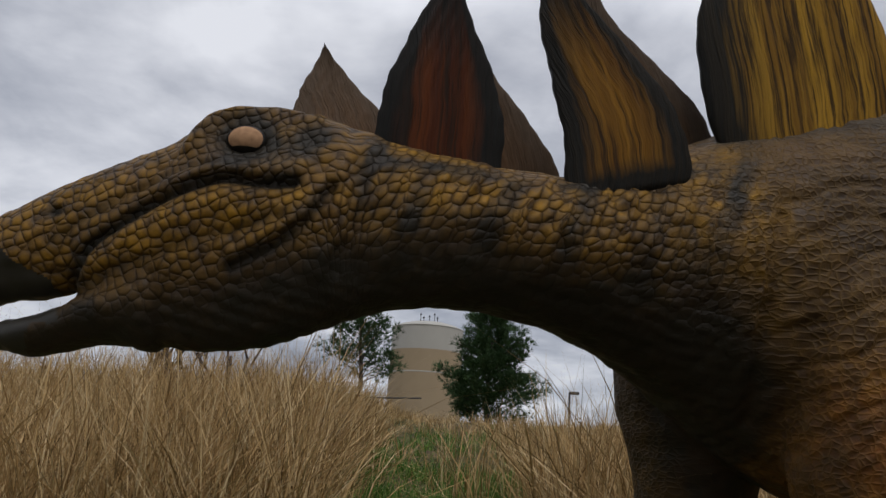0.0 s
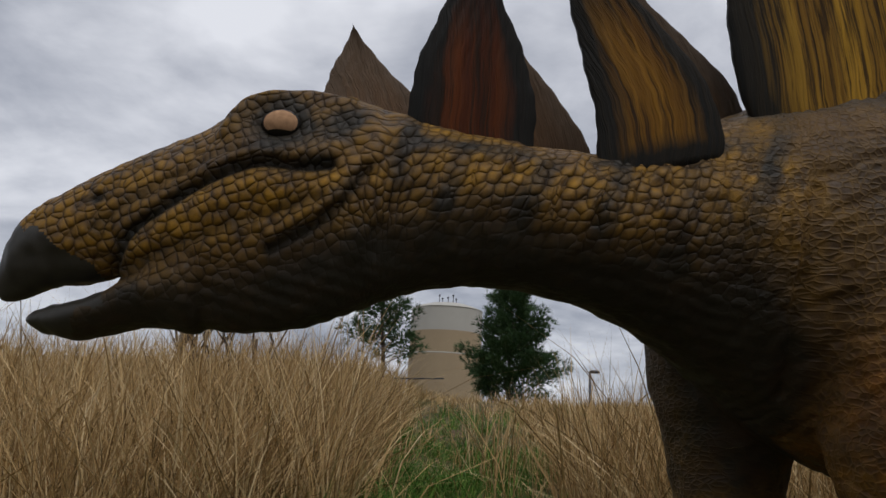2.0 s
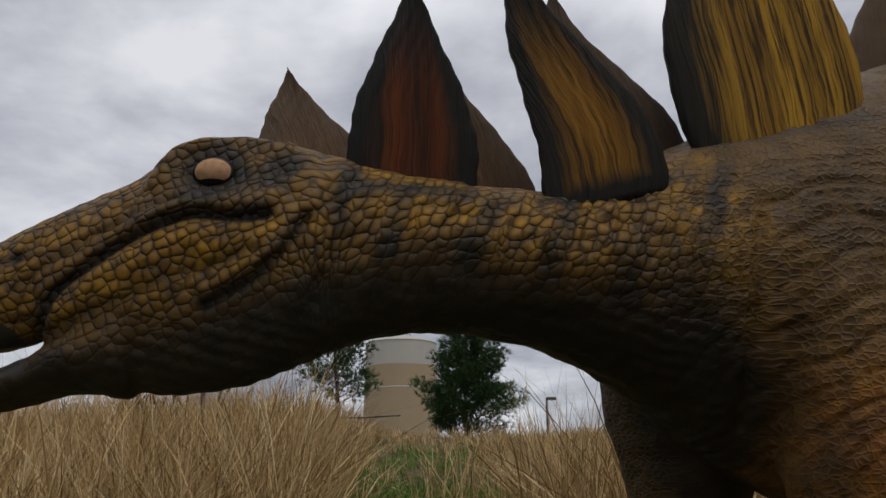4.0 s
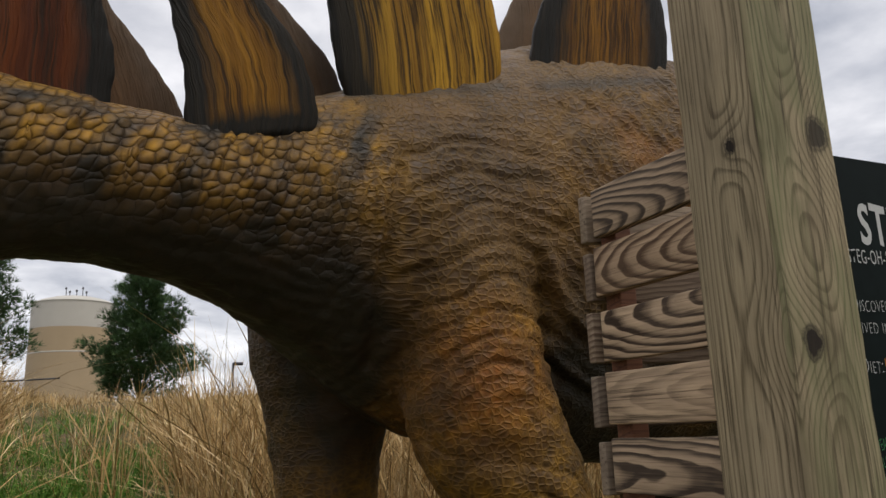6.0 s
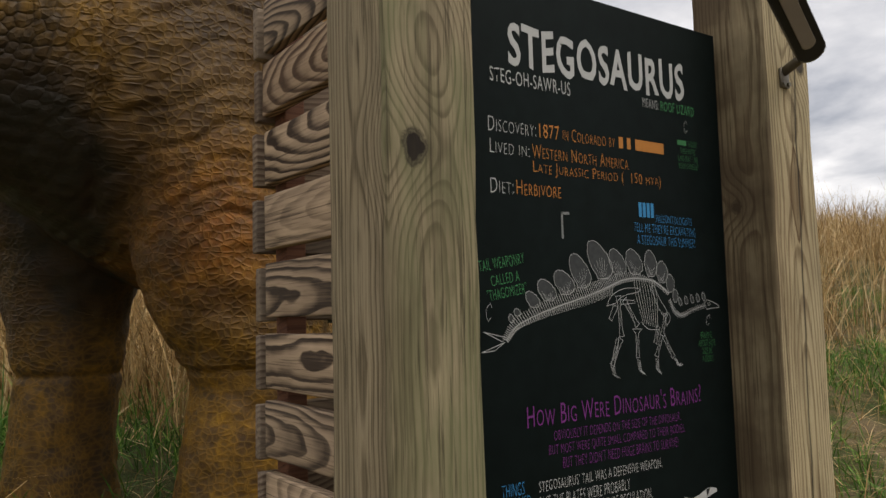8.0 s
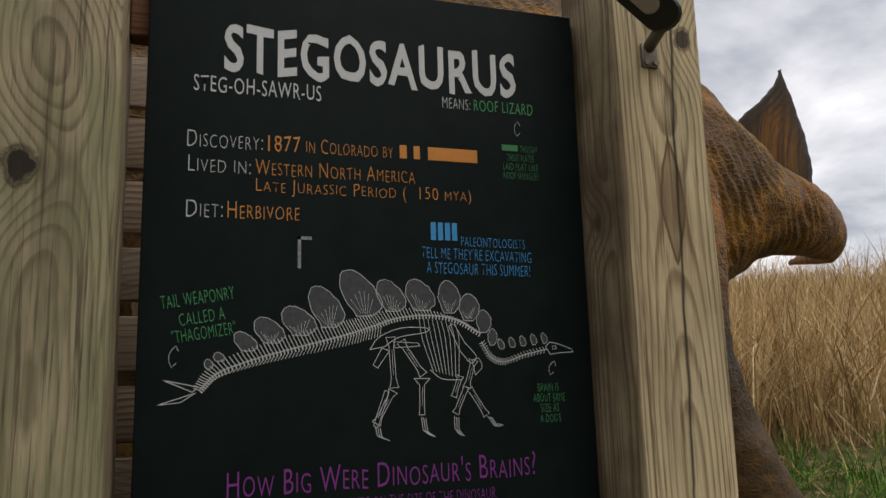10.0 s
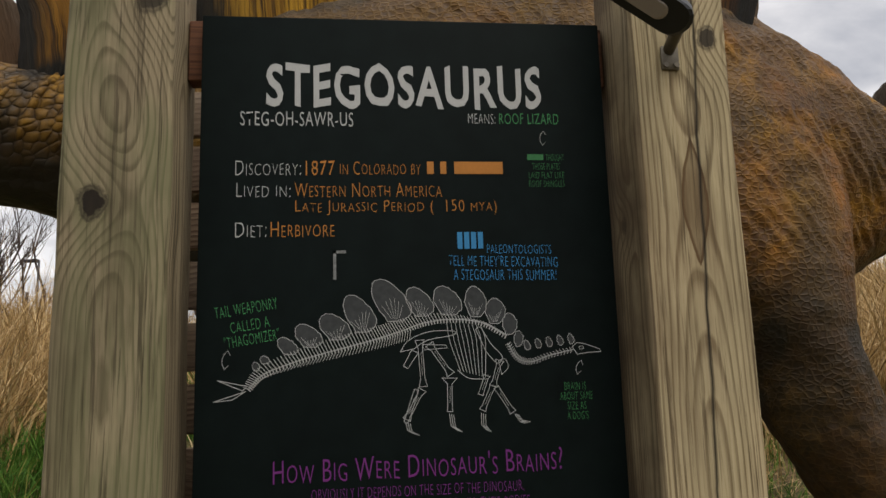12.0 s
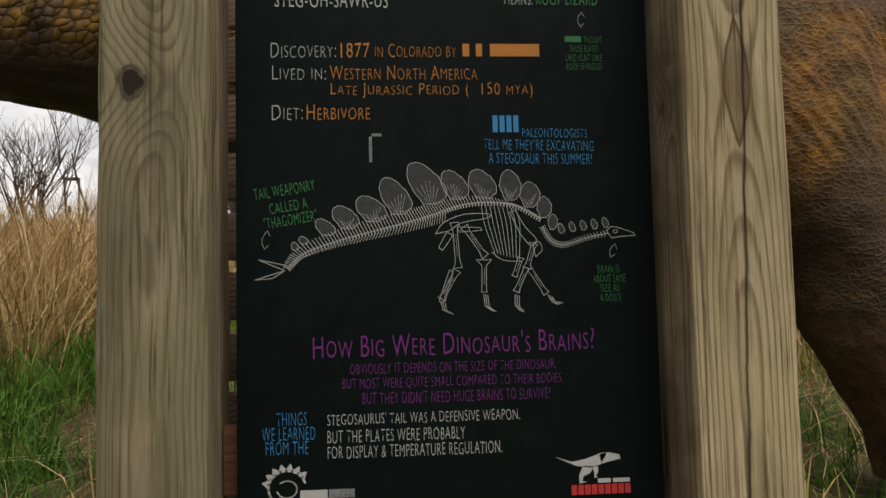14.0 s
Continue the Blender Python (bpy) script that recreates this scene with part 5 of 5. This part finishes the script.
def make_lamp():
    """A slim lamp head on a small bracket, screwed to the front of the right post."""
    lamp = thing("sign_lamp", None, "slim black lamp head on a bracket screwed to the post", "lamp")
    low, high = Vector((0.384, -0.150, 1.678)), Vector((0.160, -0.205, 1.785))
    axis = (high - low).normalized()
    turn = axis.to_track_quat("X", "Z").to_matrix().to_4x4()
    mid = (low + high) / 2
    place = Matrix.Translation(mid) @ turn @ pose(0, 0, 0, 28)
    long = (high - low).length / 2

    def slab(hx, hy, hz, z, bevel):
        bm = bmesh.new()
        rim = []
        for sx in (-1, 1):
            for k in range(9):
                a = -math.pi / 2 + math.pi * k / 8 + (0 if sx > 0 else math.pi)
                rim.append((sx * (hx - hy) + hy * math.cos(a), hy * math.sin(a)))
        rings = [[bm.verts.new((x * f, y * f, z + h)) for x, y in rim] for f, h in ((0.94, -hz), (1.0, -hz * 0.6), (1.0, hz * 0.6), (0.94, hz))]
        for a, b in zip(rings, rings[1:]):
            for k in range(len(rim)):
                j = (k + 1) % len(rim)
                bm.faces.new((a[k], a[j], b[j], b[k]))
        bm.faces.new(rings[0][::-1])
        bm.faces.new(rings[-1])
        bm.transform(place)
        return bm

    part("housing", slab(long, 0.026, 0.011, 0.0, 0.004), BLACK_PLASTIC, lamp, "black plastic housing")
    part("lens", slab(long * 0.68, 0.0125, 0.003, -0.012, 0.001), SOLAR_FACE, lamp, "pale lamp lens")
    part("bracket", box_bm(0.364, 0.390, -0.098, -0.0925, 1.636, 1.672, 0.001, 1), STEEL, lamp, "galvanised bracket")
    part("arm", cylinder_bm((0.376, -0.094, 1.665), (0.376, -0.150, 1.690), 0.009, 0.009), STEEL, lamp)
    for x in (0.369, 0.385):
        part("screw", cylinder_bm((x, -0.098, 1.642), (x, -0.1015, 1.642), 0.0045, 0.004, 8), STEEL, lamp)


make_lamp()

# ---------------------------------------------------------------- far things
def make_tower():
    tower = thing("water_tower", None, "beige water tower with a pale domed top", "tower")
    cx, cy, r = -2.6, 125.0, 5.75

    def drum(profile, sides=64):
        bm = bmesh.new()
        rings = [[bm.verts.new((cx + q * math.cos(k * math.tau / sides), cy + q * math.sin(k * math.tau / sides), z)) for k in range(sides)] for q, z in profile]
        for a, b in zip(rings, rings[1:]):
            for k in range(sides):
                j = (k + 1) % sides
                bm.faces.new((a[k], a[j], b[j], b[k])).smooth = True
        return bm

    part("shaft", drum([(r + 0.35, -6), (r + 0.1, 13.6)]), TOWER_BEIGE, tower, "beige painted wall")
    part("band", drum([(r + 0.1, 13.6), (r + 0.12, 13.62), (r + 0.12, 13.78), (r + 0.08, 13.80)]), TOWER_WHITE, tower, "thin pale stripe")
    part("upper_wall", drum([(r + 0.08, 13.78), (r + 0.02, 17.2)]), TOWER_BEIGE, tower)
    part("tank", drum([(r + 0.03, 17.2), (r, 20.9)]), TOWER_WHITE, tower, "pale painted tank wall")
    part("roof", drum([(r + 0.02, 20.88), (r + 0.1, 20.92), (r + 0.04, 21.02), (r * 0.82, 21.5), (r * 0.55, 21.95), (r * 0.2, 22.25), (0.02, 22.3)]), TOWER_WHITE, tower, "shallow domed roof")
    for dx, top in ((-1.3, 23.5), (-0.8, 23.0), (0.1, 23.2), (0.9, 23.6), (1.4, 23.0)):
        part("antenna", cylinder_bm((cx + dx, cy - 2, 21.7), (cx + dx, cy - 2, top - 0.15), 0.06, 0.05, 6), DARK_METAL, tower)
        part("bracket", box_bm(cx + dx - 0.16, cx + dx + 0.12, cy - 2.1, cy - 1.9, top - 0.5, top - 0.25, 0.02, 1), DARK_METAL, tower)


make_tower()


def make_street_lamp(x, y, top, side):
    lamp = thing("street_lamp", None, "tall dark parking lamp with a flat head", "street lamp", group="street lamps beyond the hill")
    base = float(ground_height(x, y))
    part("pole", cylinder_bm((x, y, base), (x, y, top), 0.09, 0.06, 8), DARK_METAL, lamp)
    part("head", box_bm(min(x, x + side), max(x, x + side), y - 0.15, y + 0.15, top - 0.12, top + 0.05, 0.03, 1), DARK_METAL, lamp)


make_street_lamp(6.6, 45, 5.4, 0.55)
make_street_lamp(-17.2, 44, 8.6, -0.8)


def sprig_mesh(name, spots, directions, size, seed, mat, flat=0.35):
    """Many small leaf blades, three to a sprig."""
    rng = np.random.default_rng(seed)
    n = len(spots)
    d = directions / np.maximum(np.linalg.norm(directions, axis=1), 1e-6)[:, None]
    side = np.cross(d, rng.normal(size=(n, 3)))
    side /= np.maximum(np.linalg.norm(side, axis=1), 1e-6)[:, None]
    length = size * rng.uniform(0.6, 1.3, (n, 1))
    verts, faces, tint = [], [], []
    base = np.arange(n) * 9
    block = np.empty((n, 9, 3))
    for k, spread in enumerate((-0.6, 0.0, 0.6)):
        way = d + spread * side
        block[:, 3 * k] = spots - side * length * 0.09
        block[:, 3 * k + 1] = spots + side * length * 0.09
        block[:, 3 * k + 2] = spots + way * length
        faces.append(np.stack([base + 3 * k, base + 3 * k + 1, base + 3 * k + 2], 1))
    tint = np.repeat(np.clip(rng.normal(0.45, 0.2, n), 0, 1), 9)
    return mesh_from(name, block.reshape(-1, 3), np.concatenate(faces), [mat], smooth=False, attrs={"tint": tint})


def limb_mesh(name, segments, mat, sides=6):
    bm = bmesh.new()
    for a, b, ra, rb in segments:
        cylinder_bm(a, b, ra, rb, sides, bm)
    me = bpy.data.meshes.new(name)
    bm.to_mesh(me)
    bm.free()
    me.materials.append(mat)
    return me


def make_juniper(x, y, top, width, seed, label, density=1.0, bare=0.18):
    """A tapered trunk, limbs and an uneven crown of small sprigs."""
    rng = np.random.default_rng(seed)
    base = float(ground_height(x, y)) - 0.05
    tall = top - base
    tree = thing("juniper_tree", None, label, "tree", group="junipers on the hill")
    segments = []
    spine = [Vector((x + 0.05 * math.sin(k * 1.3 + seed) * (k > 0), y + 0.04 * math.cos(k * 1.7), base + tall * k / 8)) for k in range(9)]
    for k in range(8):
        segments.append((spine[k], spine[k + 1], 0.062 * (1 - k / 9), 0.062 * (1 - (k + 1) / 9)))
    spots, ways = [], []
    limbs = int(70 * density)
    for k in range(limbs):
        f = bare + (0.97 - bare) * (k + rng.uniform(0, 1)) / limbs
        reach = width * (1 - f) ** 0.95 * (0.25 + 0.75 * min(1, (f - bare + 0.08) / 0.16)) * rng.uniform(0.55, 1.22)
        a = k * 2.39996 + rng.uniform(-0.5, 0.5)
        root = spine[min(7, int(f * 8))].lerp(spine[min(8, int(f * 8) + 1)], f * 8 - int(f * 8))
        tip = root + Vector((math.cos(a) * reach, math.sin(a) * reach, reach * rng.uniform(0.35, 0.85)))
        segments.append((root, tip, 0.016 * (1 - 0.6 * f), 0.004))
        count = int((26 + 150 * reach) * density)
        t = rng.uniform(0.25, 1.05, count) ** 0.8
        away = rng.normal(size=(count, 3)) * (0.03 + 0.095 * reach * (1.15 - 0.75 * t))[:, None]
        p = np.array(root) + np.outer(t, np.array(tip - root)) + away
        spots.append(p)
        ways.append(away * 2 + np.array(tip - root)[None] * 0.5 + np.array((0, 0, 0.16)) + rng.normal(size=(count, 3)) * 0.05)
    part("trunk", limb_mesh("trunk", segments, BARK), BARK, tree, "grey trunk and limbs")
    part("crown", sprig_mesh("crown", np.concatenate(spots), np.concatenate(ways), 0.105, seed, NEEDLE), NEEDLE, tree, "uneven dark green crown")


make_juniper(-3.0, 16.0, 5.25, 1.35, 5, "open-crowned dark green juniper on the hill crest", 0.75, 0.24)
make_juniper(-0.2, 16.2, 5.05, 1.3, 21, "dense conical dark green juniper on the hill crest", 1.35, 0.03)
make_juniper(16.9, 10.3, 4.75, 0.55, 12, "small dark spruce on the grassy slope", 0.6, 0.05)
make_juniper(6.75, 4.2, 1.95, 0.24, 14, "low dark evergreen shrub in the dry grass", 0.6, 0.02)


def make_bare_tree(x, y, tall, seed, lean=0.0):
    rng = random.Random(seed)
    base = float(ground_height(x, y)) - 0.05
    tree = thing("bare_tree", None, "thin leafless sapling with forking twigs", "tree", group="bare saplings on the hill")
    segments = []

    def grow(p, way, length, r, depth):
        q = p + way * length * 0.5 + Vector((rng.uniform(-1, 1), rng.uniform(-1, 1), 0)) * length * 0.05
        e = q + (way + Vector((rng.uniform(-0.15, 0.15), rng.uniform(-0.15, 0.15), 0.05))).normalized() * length * 0.5
        segments.append((p, q, r, r * 0.85))
        segments.append((q, e, r * 0.85, r * 0.66))
        if depth:
            for _ in range(2 if depth > 2 else 3):
                side = Vector((rng.uniform(-1, 1), rng.uniform(-1, 1), rng.uniform(0.3, 1.0))).normalized()
                grow(q.lerp(e, rng.random()), (way * 0.75 + side * 0.75).normalized(), length * rng.uniform(0.55, 0.8), r * 0.55, depth - 1)

    for k in range(3):
        grow(Vector((x + 0.12 * k, y + 0.05 * k, base)), Vector((lean + rng.uniform(-0.22, 0.22), rng.uniform(-0.15, 0.15), 1)).normalized(), tall * 0.55, 0.028, 4)
    part("trunk", limb_mesh("trunk", segments, BARK, 5), BARK, tree)


make_bare_tree(-5.5, 10.2, 2.0, 2)
make_bare_tree(-4.9, 9.0, 1.7, 5, 0.15)
make_bare_tree(-3.9, 8.2, 1.9, 9, -0.1)
make_bare_tree(-6.6, 13.5, 2.4, 17, 0.1)


def make_cable():
    """A slack cable rail along the crest."""
    xs = np.linspace(-11.5, -1.6, 26)
    pts = [(x, 13.2, 2.42 - 0.012 * (x + 6.5) - 0.05 * math.sin((x + 11.5) * 1.9) ** 2) for x in xs]
    rail = thing("cable_fence", None, "thin dark cable strung between short posts", "fence")
    part("cable", limb_mesh("cable", [(a, b, 0.014, 0.014) for a, b in zip(pts, pts[1:])], DARK_METAL, 6), DARK_METAL, rail)
    for x, y, z in pts[:16:5]:
        part("post", cylinder_bm((x, y, float(ground_height(x, y)) - 0.05), (x, y, z + 0.02), 0.03, 0.028, 8), BARK, rail)


make_cable()


def make_far_statue():
    """The grey head and neck of another statue, lying above the dry grass on the slope."""
    x, y = 11.2, 4.3
    z = 2.15
    rows = [(-0.62, 0.03, 0.03, -0.10), (-0.58, 0.10, 0.09, -0.08), (-0.45, 0.15, 0.14, -0.03), (-0.30, 0.17, 0.17, 0.0), (-0.1, 0.19, 0.20, 0.02), (0.2, 0.24, 0.22, 0.02), (0.6, 0.34, 0.32, -0.05), (1.2, 0.5, 0.48, -0.15), (2.0, 0.55, 0.55, -0.25), (2.6, 0.3, 0.3, -0.3)]
    rings = [np.stack([x + a + 0.0 * ANGLES, y + w * np.cos(ANGLES), z + up + h * np.sin(ANGLES)], 1) for a, w, h, up in glide(rows, 4)]
    body = loft(rings)
    v, f = np.array(body[0]), list(body[1])
    for lx, ly in ((0.9, -0.3), (0.9, 0.35), (2.0, -0.35), (2.0, 0.35)):
        floor = float(ground_height(x + lx, y + ly)) - 0.05
        lv, lf = loft([np.stack([x + lx + r * np.cos(ANGLES), y + ly + r * np.sin(ANGLES), np.full(36, h)], 1) for h, r in ((floor, 0.16), (floor + 0.3, 0.13), (z - 0.2, 0.18))])
        f += [tuple(i + len(v) for i in face) for face in lf]
        v = np.concatenate([v, lv])
    thing("grey_dinosaur_statue", mesh_from("grey_dinosaur_statue", v, f, [GREY_SKIN]), "dark grey dinosaur statue standing in dry grass", "statue")


make_far_statue()


# ---------------------------------------------------------------- grass
def blades(name, spots, heights, widths, bend, seed, mat, label, category, tint_mid=0.5, tint_spread=0.28):
    """Bent, tapering blades: one object of many."""
    rng = np.random.default_rng(seed)
    n = len(spots)
    z0 = ground_height(spots[:, 0], spots[:, 1]) - 0.01
    a = rng.uniform(0, math.tau, n)
    lean_dir = np.stack([np.cos(a), np.sin(a)], 1)
    face = rng.uniform(0, math.tau, n)
    side = np.stack([np.cos(face), np.sin(face)], 1)
    lean = bend * rng.gamma(2.0, 0.5, n)
    levels = (0.0, 0.4, 0.75, 1.0)
    block = np.empty((n, 7, 3))
    for k, t in enumerate(levels):
        drop = np.minimum(0.9, 0.5 * (lean * t) ** 2)
        centre = spots + lean_dir * (heights * lean * t**1.8)[:, None]
        z = z0 + heights * t * (1 - 0.45 * drop)
        if k < 3:
            w = widths * (1 - 0.35 * t)
            block[:, 2 * k, :2], block[:, 2 * k + 1, :2] = centre - side * w[:, None], centre + side * w[:, None]
            block[:, 2 * k, 2] = block[:, 2 * k + 1, 2] = z
        else:
            block[:, 6, :2], block[:, 6, 2] = centre, z
    base = np.arange(n)[:, None] * 7
    tris = np.array([(0, 1, 3), (0, 3, 2), (2, 3, 5), (2, 5, 4), (4, 5, 6)])
    faces = (base[:, None, :] + tris[None]).reshape(-1, 3)
    tint = np.repeat(np.clip(rng.normal(tint_mid, tint_spread, n), 0, 1), 7)
    me = bpy.data.meshes.new(name)
    me.vertices.add(n * 7)
    me.vertices.foreach_set("co", block.reshape(-1))
    me.loops.add(len(faces) * 3)
    me.loops.foreach_set("vertex_index", faces.reshape(-1).astype(np.int32))
    me.polygons.add(len(faces))
    me.polygons.foreach_set("loop_start", np.arange(len(faces), dtype=np.int32) * 3)
    me.polygons.foreach_set("use_smooth", np.ones(len(faces), bool))
    me.update(calc_edges=True)
    me.validate()
    me.attributes.new("tint", "FLOAT", "POINT").data.foreach_set("value", tint.astype(np.float32))
    me.materials.append(mat)
    return thing(name, me, label, category, kind="stuff")


def tall_cover(x, y):
    """How thickly the tall dry grass stands, from 0 to 1."""
    p = np.stack([x, y, 0 * x], 1)
    patch = 0.5 + 0.5 * value_noise(p, 0.8, 41)
    fine = 0.5 + 0.5 * value_noise(p, 2.2, 42)
    start = np.interp(x, (-9, -4, -1.9, -1.2, -0.3, 0.4, 2, 4, 9, 16), (2.2, 2.5, 3.0, 3.4, 3.0, 2.9, 3.2, 2.9, 2.6, 2.6))
    cover = ramp01(y - start + 0.5 * (fine - 0.5), 0.0, 0.6) * (0.20 + 0.80 * ramp01(patch, 0.30, 0.55))
    middle = -1.34 + 0.02 * (y - 5)
    path = 1 - ramp01(np.abs(x - middle + 0.25 * (fine - 0.5)), 0.58, 0.85)
    cover *= 1 - np.clip(0.96 * path * ramp01(12 - y, 0, 2), 0, 1)
    right = ramp01(x, 3.0, 4.0) * ramp01(1.9 + 0.10 * x - y + 2.0 * (patch - 0.5), -0.3, 0.3)
    clear = 1 - ramp01(np.hypot(x - 9.6, (y - 3.9) * 1.5), 1.2, 1.8) * ramp01(np.hypot(x - 6.4, y - 3.9), 0.35, 0.7)
    return np.clip(cover * (1 - 0.9 * right) * (1 - clear), 0, 1)


def scatter(count, x0, x1, y0, y1, seed, cover=None, clump=0.0, per=1):
    rng = np.random.default_rng(seed)
    x, y = rng.uniform(x0, x1, count), rng.uniform(y0, y1, count)
    if cover is not None:
        keep = rng.random(count) < cover(x, y)
        x, y = x[keep], y[keep]
    if per > 1:
        x, y = np.repeat(x, per), np.repeat(y, per)
        r = clump * np.sqrt(rng.random(len(x)))
        a = rng.uniform(0, math.tau, len(x))
        x, y = x + r * np.cos(a), y + r * np.sin(a)
    return np.stack([x, y], 1)


def make_grass():
    rng = np.random.default_rng(77)
    zones = ((-7, 6, 2.2, 6, 3600, 16), (-9, 9, 6, 10, 3200, 13), (-13, 12, 10, 18, 3600, 9), (6, 20, 2, 11, 3200, 11), (-9, -2.4, 1.8, 4.5, 1300, 17))
    for k, (x0, x1, y0, y1, count, per) in enumerate(zones):
        s = scatter(count, x0, x1, y0, y1, 100 + k, tall_cover, 0.11, per)
        middle_x = ramp01(s[:, 0], -2.7, -1.9) * ramp01(5.5 - s[:, 0], 0, 2)
        crest = 1 - 0.2 * ramp01(s[:, 1], 8, 13) - 0.58 * middle_x * ramp01(s[:, 1], 3.6, 9.0)
        h = np.clip(rng.normal(0.82, 0.22, len(s)), 0.3, 1.5) * crest
        wisps = rng.random(len(s)) < 0.05
        h = np.where(wisps, h * 1.4, h)
        width = np.clip(rng.normal(0.0027, 0.0011, len(s)), 0.0011, 0.007) * (1 + 0.06 * s[:, 1])
        blades("tall_dry_grass", s, h, width, 0.50, 200 + k, STRAW, "tall dry straw-coloured grass on the hillside", "grass", 0.5, 0.36)
    # green tufts at the feet of the tall grass
    s = np.concatenate([scatter(800, -6, -1.6, 2.3, 4.8, 151, None, 0.10, 22), scatter(70, -0.9, 2.5, 2.6, 5.0, 152, None, 0.10, 16)])
    tuft = value_noise(np.stack([s[:, 0], s[:, 1], 0 * s[:, 0]], 1), 1.1, 61) > 0.0
    s = s[tuft]
    blades("green_tuft_grass", s, np.clip(rng.normal(0.27, 0.10, len(s)), 0.08, 0.6), np.full(len(s), 0.0036), 0.7, 251, GRASS, "green tufts at the foot of the dry grass", "grass", 0.45)
    # fallen straw
    s = scatter(9000, -6, 8, 0.6, 8, 131, None)
    blades("fallen_straw", s, np.clip(rng.normal(0.22, 0.08, len(s)), 0.06, 0.5), np.full(len(s), 0.0028), 1.9, 231, STRAW, "matted fallen straw", "grass", 0.55)

    def green_cover(x, y):
        p = np.stack([x, y, 0 * x + 5], 1)
        return ramp01(0.5 + 0.5 * value_noise(p, 1.3, 51) + 0.25 * value_noise(p, 4.0, 52), 0.32, 0.62) * (1 - 0.5 * tall_cover(x, y))

    s = np.concatenate([scatter(9000, -6, 9, -0.5, 11, 141, green_cover, 0.05, 7), scatter(3500, -2.4, -0.4, 2.0, 8, 142, green_cover, 0.05, 8), scatter(900, 2.5, 9, 1.0, 5, 143, green_cover, 0.05, 8)])
    blades("green_grass", s, np.clip(rng.normal(0.14, 0.06, len(s)), 0.03, 0.4), np.full(len(s), 0.0032), 0.75, 241, GRASS, "short green grass among the straw", "grass", 0.42)


make_grass()
